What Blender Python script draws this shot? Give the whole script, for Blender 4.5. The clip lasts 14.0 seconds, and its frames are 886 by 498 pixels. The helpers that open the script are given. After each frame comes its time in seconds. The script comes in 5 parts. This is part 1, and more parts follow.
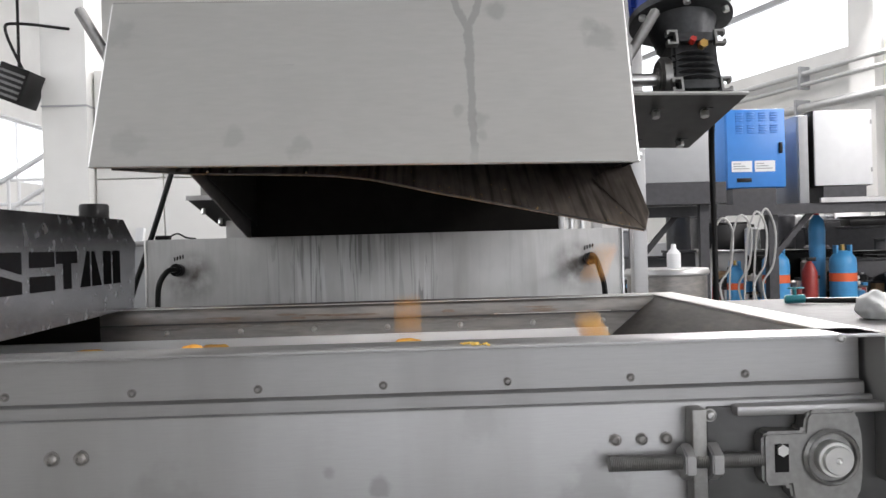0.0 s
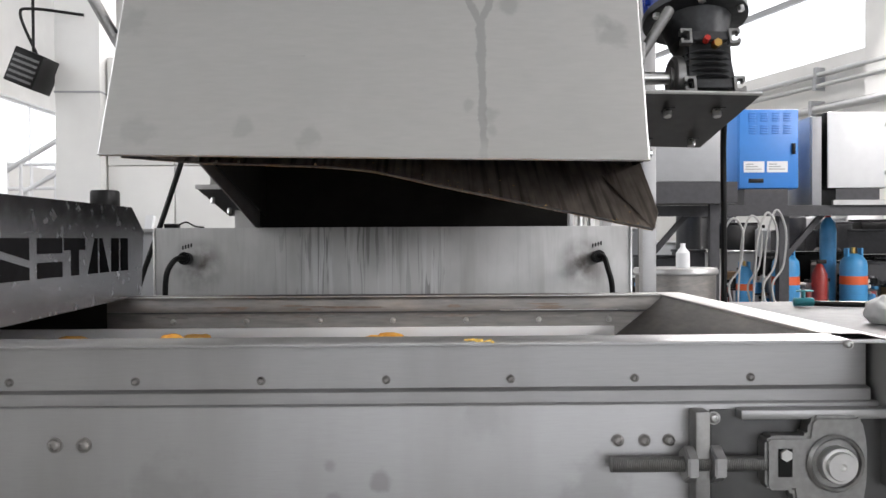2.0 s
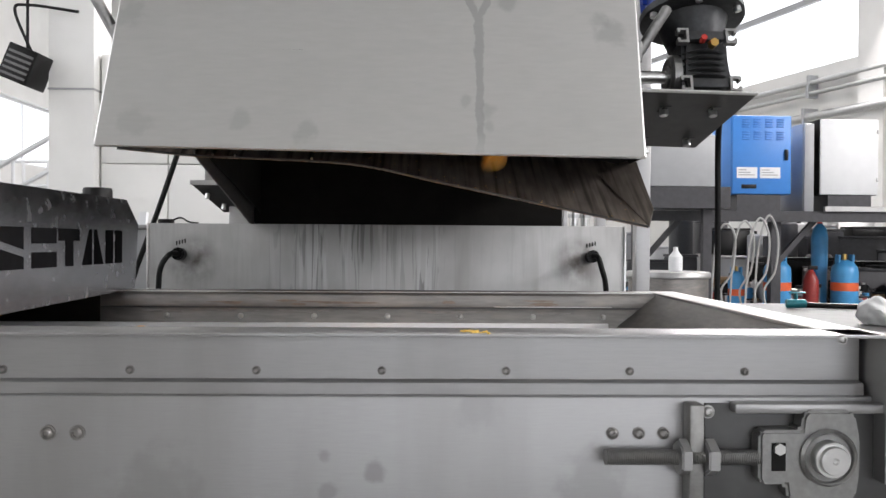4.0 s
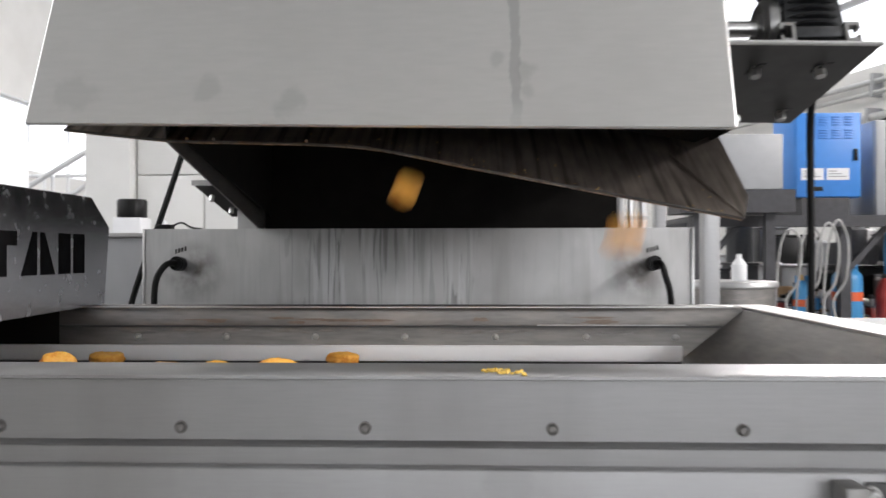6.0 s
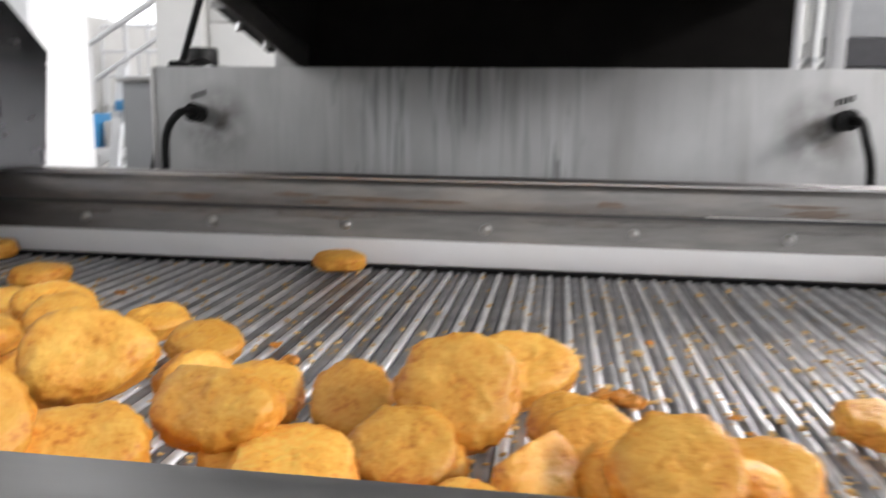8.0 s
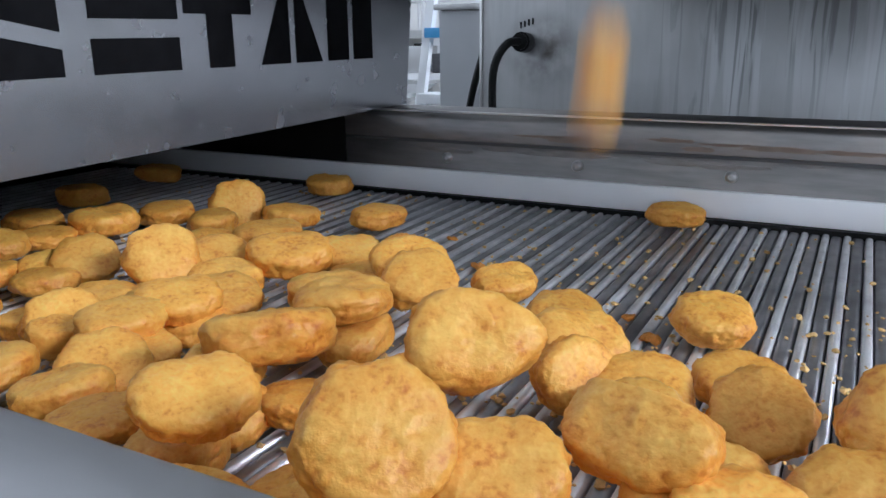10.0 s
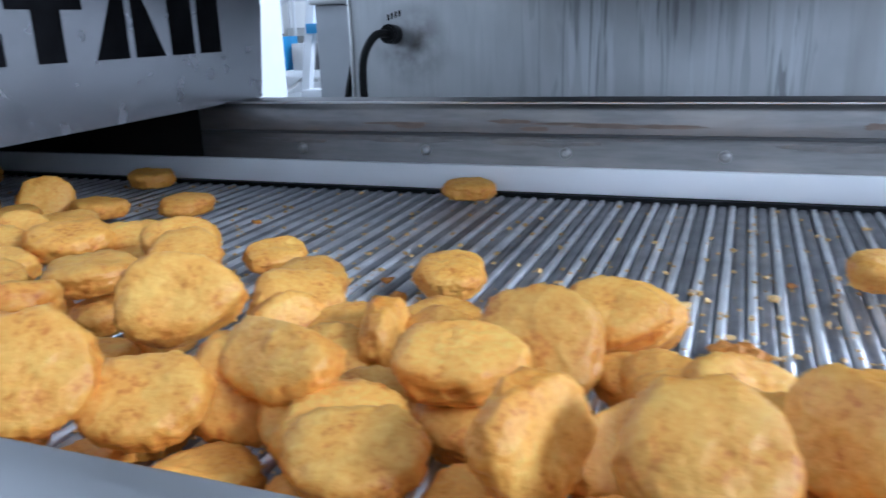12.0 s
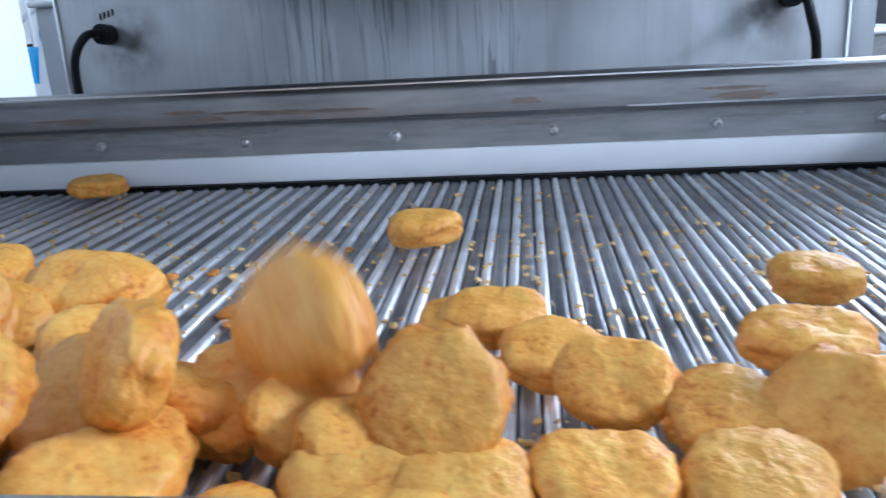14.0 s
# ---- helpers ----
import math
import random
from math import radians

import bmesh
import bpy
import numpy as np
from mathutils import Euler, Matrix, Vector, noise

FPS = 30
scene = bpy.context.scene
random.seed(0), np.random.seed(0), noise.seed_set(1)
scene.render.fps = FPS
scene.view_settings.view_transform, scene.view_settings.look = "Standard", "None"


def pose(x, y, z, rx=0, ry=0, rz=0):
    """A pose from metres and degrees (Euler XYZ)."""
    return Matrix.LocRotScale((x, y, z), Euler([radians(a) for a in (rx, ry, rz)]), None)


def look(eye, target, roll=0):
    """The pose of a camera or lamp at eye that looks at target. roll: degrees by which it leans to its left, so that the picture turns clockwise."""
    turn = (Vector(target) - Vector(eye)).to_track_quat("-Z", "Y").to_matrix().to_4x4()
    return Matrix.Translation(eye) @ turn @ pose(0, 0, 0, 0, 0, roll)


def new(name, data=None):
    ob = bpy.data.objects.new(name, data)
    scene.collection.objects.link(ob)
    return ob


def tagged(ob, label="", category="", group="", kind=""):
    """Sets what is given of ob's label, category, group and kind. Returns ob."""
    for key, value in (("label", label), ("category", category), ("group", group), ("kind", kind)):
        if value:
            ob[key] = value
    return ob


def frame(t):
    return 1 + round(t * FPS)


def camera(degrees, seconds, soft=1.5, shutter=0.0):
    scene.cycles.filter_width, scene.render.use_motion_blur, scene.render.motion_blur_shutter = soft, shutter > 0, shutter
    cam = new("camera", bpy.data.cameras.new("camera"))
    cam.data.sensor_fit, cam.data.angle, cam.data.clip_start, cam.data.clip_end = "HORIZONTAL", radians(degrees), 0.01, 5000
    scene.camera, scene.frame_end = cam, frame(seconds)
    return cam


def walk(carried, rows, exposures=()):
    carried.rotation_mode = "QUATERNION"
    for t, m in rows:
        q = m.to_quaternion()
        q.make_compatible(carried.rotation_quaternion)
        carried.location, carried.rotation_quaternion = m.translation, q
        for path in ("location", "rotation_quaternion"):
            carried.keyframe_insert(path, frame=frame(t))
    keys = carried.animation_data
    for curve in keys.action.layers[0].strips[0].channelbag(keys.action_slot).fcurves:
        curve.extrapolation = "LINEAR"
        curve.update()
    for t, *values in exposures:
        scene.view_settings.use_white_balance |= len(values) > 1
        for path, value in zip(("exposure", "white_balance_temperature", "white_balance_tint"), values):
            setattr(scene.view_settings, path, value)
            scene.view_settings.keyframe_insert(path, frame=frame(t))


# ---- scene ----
cam = camera(59.0, 14.0, soft=1.5, shutter=0.5)
PATH = [
    (0, (0.067, -0.813, 1.198), (0.118, 1.186, 1.188), -1.6),
    (0.5, (0.07, -0.817, 1.199), (0.097, 1.183, 1.182), -1.5),
    (1, (0.067, -0.823, 1.202), (0.103, 1.177, 1.185), -1.1),
    (1.5, (0.068, -0.815, 1.2), (0.098, 1.185, 1.169), -0.8),
    (2, (0.07, -0.81, 1.2), (0.098, 1.189, 1.174), -0.3),
    (2.5, (0.071, -0.819, 1.199), (0.091, 1.181, 1.194), 0.2),
    (3, (0.071, -0.822, 1.198), (0.091, 1.178, 1.193), -0.7),
    (3.2, (0.073, -0.82, 1.195), (0.098, 1.18, 1.189), 0.1),
    (5.3, (0.05, -0.735, 1.183), (0.145, 1.262, 1.139), -0.7),
    (5.5, (0.059, -0.696, 1.181), (0.12, 1.303, 1.134), -2.1),
    (6, (0.095, -0.542, 1.175), (0.024, 1.457, 1.187), -0.1),
    (6.5, (0.114, -0.43, 1.162), (-0.086, 1.559, 1.109), -0.9),
    (7, (0.097, -0.322, 1.155), (-0.06, 1.67, 1.073), -0.3),
    (7.5, (0.083, -0.21, 1.168), (0.013, 1.787, 1.066), -1.0),
    (8, (0.063, -0.112, 1.158), (-0.222, 1.838, 0.816), 0.7),
    (8.5, (0.012, -0.088, 1.169), (-0.572, 1.763, 0.688), 0.7),
    (8.7, (-0.006, -0.082, 1.172), (-0.716, 1.719, 0.671), 0.3),
    (10.8, (-0.043, -0.078, 1.169), (-0.963, 1.615, 0.634), -0.8),
    (11, (-0.036, -0.073, 1.168), (-0.933, 1.633, 0.634), -0.9),
    (11.5, (-0.013, -0.079, 1.164), (-0.81, 1.67, 0.613), -1.1),
    (12, (0.012, -0.081, 1.165), (-0.685, 1.712, 0.616), -2.1),
    (12.5, (0.043, -0.078, 1.165), (-0.514, 1.763, 0.618), -2.2),
    (13, (0.076, -0.067, 1.159), (-0.337, 1.81, 0.605), -3.0),
    (13.5, (0.093, -0.06, 1.151), (-0.225, 1.834, 0.595), -3.0),
    (14, (0.11, -0.063, 1.145), (-0.112, 1.845, 0.588), -3.2),
]
walk(cam, [(t, look(eye, target, roll)) for t, eye, target, roll in PATH], exposures=[(0, -0.06, 6500, 15), (7.0, -0.04, 6500, 15), (7.8, -0.03, 6500, 15), (8.5, -0.24, 6500, 15), (11, -0.13, 4900, 11), (13, -0.05, 4900, 11), (14, -0.12, 4900, 11)])

# ---- world, lights ----
BELT_SPEED = 0.020          # metres a second, towards -x
ZB = 1.018                  # top of the belt slats
world = bpy.data.worlds.new("world")
scene.world = world
world.use_nodes = True
wn = world.node_tree.nodes
sky = wn.new("ShaderNodeTexSky")
sky.sky_type, sky.sun_disc = "NISHITA", False
sky.sun_elevation, sky.sun_rotation = radians(35), radians(70)
world.node_tree.links.new(sky.outputs[0], wn["Background"].inputs[0])
wn["Background"].inputs[1].default_value = 0.12


def window_light(name, eye, target, w, h, power, colour=(1, 0.98, 0.95)):
    data = bpy.data.lights.new(name, "AREA")
    data.shape, data.size, data.size_y, data.energy, data.color = "RECTANGLE", w, h, power, colour
    ob = new(name, data)
    ob.matrix_world = look(eye, target)
    return ob


window_light("window_light_right", (7.3, -0.9, 4.6), (0, 0.4, 1.0), 2.6, 1.1, 490)
window_light("window_light_back", (5.0, 7.6, 4.6), (0.2, 0.4, 1.0), 3.4, 1.1, 600)
window_light("window_light_left", (-5.3, 2.0, 3.6), (0, 1.5, 1.0), 6.0, 1.8, 14)
window_light("window_light_front", (3.4, -7.8, 2.3), (0, 0.4, 1.15), 9.0, 2.6, 25)
window_light("skylight", (0.5, 7.8, 5.9), (0.5, 7.8, 0), 2.5, 8.0, 240)

# ---- materials ----


def mat(name, colour, rough=0.5, metal=0.0, grain=0.0, scale=60.0, stretch=(1, 1, 1), bump=0.0, stain_or_light=0.0, coarse_scale=5.0,
        coarse_stretch=(1, 1, 1), coarse_colour=(0.1, 0.09, 0.07), emit=0.0, rough_var=0.0, island=0.0):
    """Principled surface with grain (fine) and stains or painted light bands (coarse), both in object metres."""
    m = bpy.data.materials.new(name)
    m.use_nodes = True
    nt = m.node_tree
    n, l = nt.nodes, nt.links
    b = n["Principled BSDF"]
    b.inputs["Roughness"].default_value, b.inputs["Metallic"].default_value = rough, metal
    b.inputs["Base Color"].default_value = (*colour, 1)
    tc = n.new("ShaderNodeTexCoord")

    def noise_node(sc, st, detail=4.0):
        mp = n.new("ShaderNodeMapping")
        mp.inputs["Scale"].default_value = st
        l.new(tc.outputs["Object"], mp.inputs[0])
        t = n.new("ShaderNodeTexNoise")
        t.inputs["Scale"].default_value, t.inputs["Detail"].default_value = sc, detail
        l.new(mp.outputs[0], t.inputs[0])
        return t
    out = None
    if grain or bump or rough_var:
        g = noise_node(scale, stretch)
    if grain:
        r = n.new("ShaderNodeMapRange")
        r.inputs["From Min"].default_value, r.inputs["From Max"].default_value = 0.3, 0.7
        r.inputs["To Min"].default_value, r.inputs["To Max"].default_value = 1 - grain, 1 + grain
        l.new(g.outputs["Fac"], r.inputs[0])
        v = n.new("ShaderNodeVectorMath")
        v.operation = "SCALE"
        v.inputs[0].default_value = colour
        l.new(r.outputs[0], v.inputs["Scale"])
        out = v.outputs[0]
    if stain_or_light:
        s = noise_node(coarse_scale, coarse_stretch, 6.0)
        r = n.new("ShaderNodeMapRange")
        r.inputs["From Min"].default_value, r.inputs["From Max"].default_value = 0.48, 0.72
        r.inputs["To Min"].default_value, r.inputs["To Max"].default_value = 0, stain_or_light
        l.new(s.outputs["Fac"], r.inputs[0])
        x = n.new("ShaderNodeMix")
        x.data_type = "RGBA"
        x.inputs["A"].default_value, x.inputs["B"].default_value = (*colour, 1), (*coarse_colour, 1)
        if out:
            l.new(out, x.inputs["A"])
        l.new(r.outputs[0], x.inputs["Factor"])
        out = x.outputs["Result"]
    if island:
        oi = n.new("ShaderNodeObjectInfo")
        r = n.new("ShaderNodeMapRange")
        r.inputs["To Min"].default_value, r.inputs["To Max"].default_value = 1 - island, 1 + island
        l.new(oi.outputs["Random"], r.inputs[0])
        v = n.new("ShaderNodeVectorMath")
        v.operation = "SCALE"
        v.inputs[0].default_value = colour
        if out:
            l.new(out, v.inputs[0])
        l.new(r.outputs[0], v.inputs["Scale"])
        out = v.outputs[0]
    if out:
        l.new(out, b.inputs["Base Color"])
    if rough_var:
        r = n.new("ShaderNodeMapRange")
        r.inputs["From Min"].default_value, r.inputs["From Max"].default_value = 0.3, 0.7
        r.inputs["To Min"].default_value, r.inputs["To Max"].default_value = rough - rough_var, rough + rough_var
        l.new(g.outputs["Fac"], r.inputs[0])
        l.new(r.outputs[0], b.inputs["Roughness"])
    if bump:
        bp = n.new("ShaderNodeBump")
        bp.inputs["Strength"].default_value, bp.inputs["Distance"].default_value = bump, 0.002
        l.new(g.outputs["Fac"], bp.inputs["Height"])
        l.new(bp.outputs[0], b.inputs["Normal"])
    if emit:
        b.inputs["Emission Color"].default_value, b.inputs["Emission Strength"].default_value = (*colour, 1), emit
    return m


# its tall coarse bands paint soft light variation into the steel's colour
STEEL = mat("brushed_steel", (0.44, 0.44, 0.44), 0.4, 0.9, 0.04, 40, (1, 8, 14), 0.015, 0.8, 5, (1.3, 1, 0.22), (0.31, 0.302, 0.295), rough_var=0.06)
STEEL_FACE = mat("satin_steel_panel", (0.455, 0.455, 0.44), 0.55, 0.75, 0.03, 30, (1, 1, 6), 0.02, 0.3, 5, (1, 1, 1), (0.40, 0.40, 0.385))
STEEL_OLD = mat("worn_steel", (0.25, 0.24, 0.232), 0.42, 0.9, 0.12, 30, (1, 1, 8), 0.03, 0.6, 15, (1, 1, 3.4), (0.38, 0.345, 0.315))
STEEL_HOOD = mat("blotched_steel", (0.46, 0.46, 0.485), 0.24, 1.0, 0.03, 50, (1, 1, 1), 0.0, 0.35, 16, (1, 0.8, 1.4), (0.68, 0.68, 0.71), rough_var=0.05)
BRIGHT = mat("bright_steel", (0.75, 0.75, 0.74), 0.28, 1.0, 0.05, 80)
GREASY = mat("greasy_tray_steel", (0.36, 0.31, 0.27), 0.38, 0.85, 0.3, 18, (3, 1, 0.5), 0.1, 1.0, 8, (11, 0.3, 0.3), (0.02, 0.015, 0.012))
WORN = mat("worn_bare_steel", (0.30, 0.29, 0.28), 0.45, 0.85, 0.15, 60, (1, 1, 4))
WORN_BROWN = mat("heat_tinted_steel", (0.25, 0.20, 0.165), 0.45, 0.85, 0.15, 60, (1, 1, 4))
# near-black, no gloss: puts the deep shade inside hood and hopper into colour
SHADE_BLACK = mat("sooty_steel", (0.012, 0.011, 0.01), 0.8, 0.0, 0.2, 20)
SHADE_BLACK.node_tree.nodes["Principled BSDF"].inputs["Specular IOR Level"].default_value = 0.1
BLACK = mat("black_rubber", (0.006, 0.006, 0.006), 0.4, 0.0, 0.15, 60)
BLACK.node_tree.nodes["Principled BSDF"].inputs["Specular IOR Level"].default_value = 0.22
PAINT_BLACK = mat("black_stencil_paint", (0.008, 0.008, 0.009), 0.9, 0.0, 0.2, 60)
PAINT_BLACK.node_tree.nodes["Principled BSDF"].inputs["Specular IOR Level"].default_value = 0.08
PLASTIC = mat("white_plastic", (0.88, 0.885, 0.89), 0.4, 0.0, 0.02, 20, (1, 1, 1), 0.0, 0.2, 10, (1, 1, 1), (0.72, 0.7, 0.66))
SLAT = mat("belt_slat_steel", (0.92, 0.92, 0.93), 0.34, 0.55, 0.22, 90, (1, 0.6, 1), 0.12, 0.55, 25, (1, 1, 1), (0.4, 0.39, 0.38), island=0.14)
# darker copy of the slat steel: shade between the ribs put into colour
SLAT_SHADED = mat("belt_wire_steel", (0.32, 0.32, 0.33), 0.42, 0.65, 0.35, 90, (1, 0.6, 1), 0.15, 0.55, 25, (1, 1, 1), (0.16, 0.15, 0.14), island=0.3)
# near-black tone that paints the shadow seen down between the slats
GAP_BLACK = mat("belt_backing", (0.022, 0.022, 0.023), 0.6, 0.2, 0.3, 60)
CAST = mat("cast_aluminium_dark", (0.045, 0.047, 0.05), 0.45, 0.5, 0.2, 120, bump=0.15)
CAST_LIGHT = mat("cast_steel", (0.32, 0.32, 0.315), 0.42, 0.9, 0.1, 140, bump=0.12, stain_or_light=0.4, coarse_scale=20, coarse_colour=(0.25, 0.24, 0.22))
TABLE = mat("dull_table_steel", (0.13, 0.13, 0.128), 0.6, 0.1, 0.15, 40, stain_or_light=0.5, coarse_scale=9, coarse_colour=(0.1, 0.1, 0.1))
TABLE.node_tree.nodes["Principled BSDF"].inputs["Specular IOR Level"].default_value = 0.2
DARK_PLATE = mat("dark_shelf_steel", (0.12, 0.12, 0.12), 0.5, 0.6, 0.1, 40, stain_or_light=0.4, coarse_colour=(0.05, 0.05, 0.05))
MOTOR_BLUE = mat("motor_blue_paint", (0.015, 0.05, 0.32), 0.35, 0.1, 0.05, 60)
BRASS = mat("brass", (0.6, 0.38, 0.12), 0.3, 1.0)
DARK_RED = mat("dark_red_enamel", (0.28, 0.025, 0.02), 0.4, 0.0, 0.1, 30)
RED = mat("red_paint", (0.5, 0.03, 0.02), 0.4)
CABINET_BLUE = mat("blue_cabinet_paint", (0.04, 0.23, 0.66), 0.42, 0.0, 0.03, 20)
GAS_BLUE = mat("gas_bottle_blue", (0.06, 0.3, 0.6), 0.4, 0.0, 0.06, 30)
ORANGE = mat("orange_band", (0.75, 0.13, 0.04), 0.45)
WHITE = mat("white_enamel", (0.78, 0.79, 0.8), 0.4, 0.0, 0.02, 15)
GREY = mat("grey_enamel", (0.36, 0.37, 0.38), 0.45, 0.0, 0.04, 15)
WALL = mat("white_hall_wall", (0.74, 0.74, 0.72), 0.8, 0.0, 0.04, 3, stain_or_light=0.3, coarse_scale=1.2, coarse_colour=(0.6, 0.59, 0.56))
FLOOR = mat("concrete_floor", (0.22, 0.22, 0.213), 0.55, 0.0, 0.12, 8, stain_or_light=0.4, coarse_scale=1.0, coarse_colour=(0.2, 0.19, 0.18))
ROOF = mat("pale_roof_sheet", (0.62, 0.63, 0.63), 0.7, 0.0, 0.05, 4)
PIPE = mat("galvanised_pipe", (0.55, 0.56, 0.56), 0.4, 0.8, 0.06, 30)
RACK = mat("dark_rack_paint", (0.05, 0.05, 0.055), 0.5, 0.2, 0.15, 30)
HOSE = mat("white_hose", (0.45, 0.45, 0.44), 0.45)
TEAL = mat("teal_valve", (0.02, 0.22, 0.26), 0.4)
BAG = mat("clear_plastic_bag", (0.8, 0.81, 0.81), 0.25)
CARD = mat("cardboard", (0.4, 0.26, 0.14), 0.8, 0.0, 0.1, 20)
GLOW = mat("daylit_pane", (0.93, 0.97, 1.0), 0.3, emit=1.35)
DRIP_DARK = mat("dark_drip", (0.33, 0.33, 0.32), 0.48, 0.8, 0.15, 60)
SCREW_STEEL = mat("dull_screw_steel", (0.5, 0.5, 0.49), 0.35, 1.0, 0.1, 200)
CRUMB = mat("fried_crumb", (0.78, 0.52, 0.2), 0.7, 0.0, 0.3, 300)
FLAKE = mat("crust_flake", (0.66, 0.27, 0.04), 0.6, 0.0, 0.25, 300)
CORN = mat("pale_yellow_crumb", (0.82, 0.56, 0.12), 0.6, 0.0, 0.2, 300)


def blotted(m, colour, blots, run=None):
    """Adds soft dried blots (x, y, z, radius, strength) and one forked run (x, fork height, low end, strength) to a surface."""
    n, l = m.node_tree.nodes, m.node_tree.links
    b = n["Principled BSDF"]
    tc, wob, sep = n.new("ShaderNodeTexCoord"), n.new("ShaderNodeTexNoise"), n.new("ShaderNodeSeparateXYZ")
    wob.inputs["Scale"].default_value, wob.inputs["Detail"].default_value = 45, 5
    l.new(tc.outputs["Object"], wob.inputs[0])
    l.new(tc.outputs["Object"], sep.inputs[0])

    def calc(op, a, c):
        x = n.new("ShaderNodeMath")
        x.operation = op
        for k, v in enumerate((a, c)):
            if isinstance(v, (int, float)):
                x.inputs[k].default_value = v
            else:
                l.new(v, x.inputs[k])
        return x.outputs[0]

    def fade(v, lo, hi, a, c):
        r = n.new("ShaderNodeMapRange")
        r.interpolation_type = "SMOOTHSTEP"
        for key, val in (("From Min", lo), ("From Max", hi), ("To Min", a), ("To Max", c)):
            r.inputs[key].default_value = val
        l.new(v, r.inputs[0])
        return r.outputs[0]
    col = b.inputs["Base Color"].links[0].from_socket

    def over(fac):
        x = n.new("ShaderNodeMix")
        x.data_type = "RGBA"
        l.new(col, x.inputs["A"])
        x.inputs["B"].default_value = (*colour, 1)
        l.new(fac, x.inputs["Factor"])
        return x.outputs["Result"]
    shift = calc("MULTIPLY", calc("SUBTRACT", wob.outputs["Fac"], 0.5), 1.0)
    for x, y, z, r, strength in blots:
        d = n.new("ShaderNodeVectorMath")
        d.operation = "DISTANCE"
        d.inputs[1].default_value = (x, y, z)
        l.new(tc.outputs["Object"], d.inputs[0])
        col = over(fade(calc("ADD", d.outputs["Value"], calc("MULTIPLY", shift, r * 1.6)), r * 0.35, r, strength, 0.0))
    if run:
        x0, fork, low, strength = run
        side = calc("ABSOLUTE", calc("ADD", calc("SUBTRACT", sep.outputs["X"], x0), calc("MULTIPLY", shift, 0.016)), 0)
        spread = calc("MULTIPLY", calc("MAXIMUM", calc("SUBTRACT", sep.outputs["Z"], fork), 0.0), 0.36)
        off = calc("ABSOLUTE", calc("SUBTRACT", side, spread), 0)
        col = over(calc("MULTIPLY", fade(off, 0.0042, 0.0075, strength, 0.0), fade(sep.outputs["Z"], low, low + 0.03, 0.35, 1.0)))
    l.new(col, b.inputs["Base Color"])
    return m


def tank_material():
    """Dull steel with wavy dried runs from the top edge, and rusty grime beside the two cable glands."""
    m = bpy.data.materials.new("streaked_tank_steel")
    m.use_nodes = True
    n, l = m.node_tree.nodes, m.node_tree.links
    b = n["Principled BSDF"]
    b.inputs["Roughness"].default_value, b.inputs["Metallic"].default_value = 0.46, 0.6
    tc = n.new("ShaderNodeTexCoord")

    def field(stretch, at, lo, hi, top, detail=4.0, distortion=0.0):
        mp, t, r = n.new("ShaderNodeMapping"), n.new("ShaderNodeTexNoise"), n.new("ShaderNodeMapRange")
        mp.inputs["Scale"].default_value, mp.inputs["Location"].default_value = stretch, at
        t.inputs["Scale"].default_value, t.inputs["Detail"].default_value, t.inputs["Distortion"].default_value = 1.0, detail, distortion
        r.inputs["From Min"].default_value, r.inputs["From Max"].default_value, r.inputs["To Max"].default_value = lo, hi, top
        l.new(tc.outputs["Object"], mp.inputs[0])
        l.new(mp.outputs[0], t.inputs[0])
        l.new(t.outputs["Fac"], r.inputs[0])
        return r.outputs[0]

    def times(a, c):
        x = n.new("ShaderNodeMath")
        x.operation = "MULTIPLY"
        l.new(a, x.inputs[0])
        l.new(c, x.inputs[1])
        return x.outputs[0]

    def over(base, colour, fac):
        x = n.new("ShaderNodeMix")
        x.data_type = "RGBA"
        if base is None:
            x.inputs["A"].default_value = (0.48, 0.485, 0.48, 1)
        else:
            l.new(base, x.inputs["A"])
        x.inputs["B"].default_value = (*colour, 1)
        l.new(fac, x.inputs["Factor"])
        return x.outputs["Result"]
    col = over(None, (0.36, 0.36, 0.355), field((9, 1, 6), (3, 0, 1), 0.4, 0.7, 0.8, 6.0))
    # the runs crowd between two stretches of the top edge
    xyz, up, down = n.new("ShaderNodeSeparateXYZ"), n.new("ShaderNodeMapRange"), n.new("ShaderNodeMapRange")
    l.new(tc.outputs["Object"], xyz.inputs[0])
    for r, lo, hi, a, c in ((up, -0.36, -0.2, 0.12, 1.0), (down, 0.07, 0.12, 1.0, 0.12)):
        l.new(xyz.outputs["X"], r.inputs[0])
        for key, val in (("From Min", lo), ("From Max", hi), ("To Min", a), ("To Max", c)):
            r.inputs[key].default_value = val
    where = times(times(up.outputs[0], down.outputs[0]), field((7, 1, 2.2), (1.35, 0, 0.4), 0.3, 0.5, 1.0, 2.0))
    col = over(col, (0.56, 0.57, 0.57), times(field((46, 1, 3.0), (9, 0, 2), 0.52, 0.6, 0.85, 3.0, 0.6), where))
    col = over(col, (0.17, 0.17, 0.165), times(field((80, 1, 4.5), (0, 0, 0), 0.55, 0.61, 0.7, 4.0, 1.0), where))
    col = over(col, (0.33, 0.325, 0.31), field((16, 1, 2.2), (4, 0, 7), 0.6, 0.72, 0.6, 3.0, 0.4))
    for x, z in ((-0.515, 1.138), (0.455, 1.138)):
        d, r = n.new("ShaderNodeVectorMath"), n.new("ShaderNodeMapRange")
        d.operation = "DISTANCE"
        d.inputs[1].default_value = (x, 1.165, z)
        l.new(tc.outputs["Object"], d.inputs[0])
        r.inputs["From Min"].default_value, r.inputs["From Max"].default_value = 0.005, 0.075
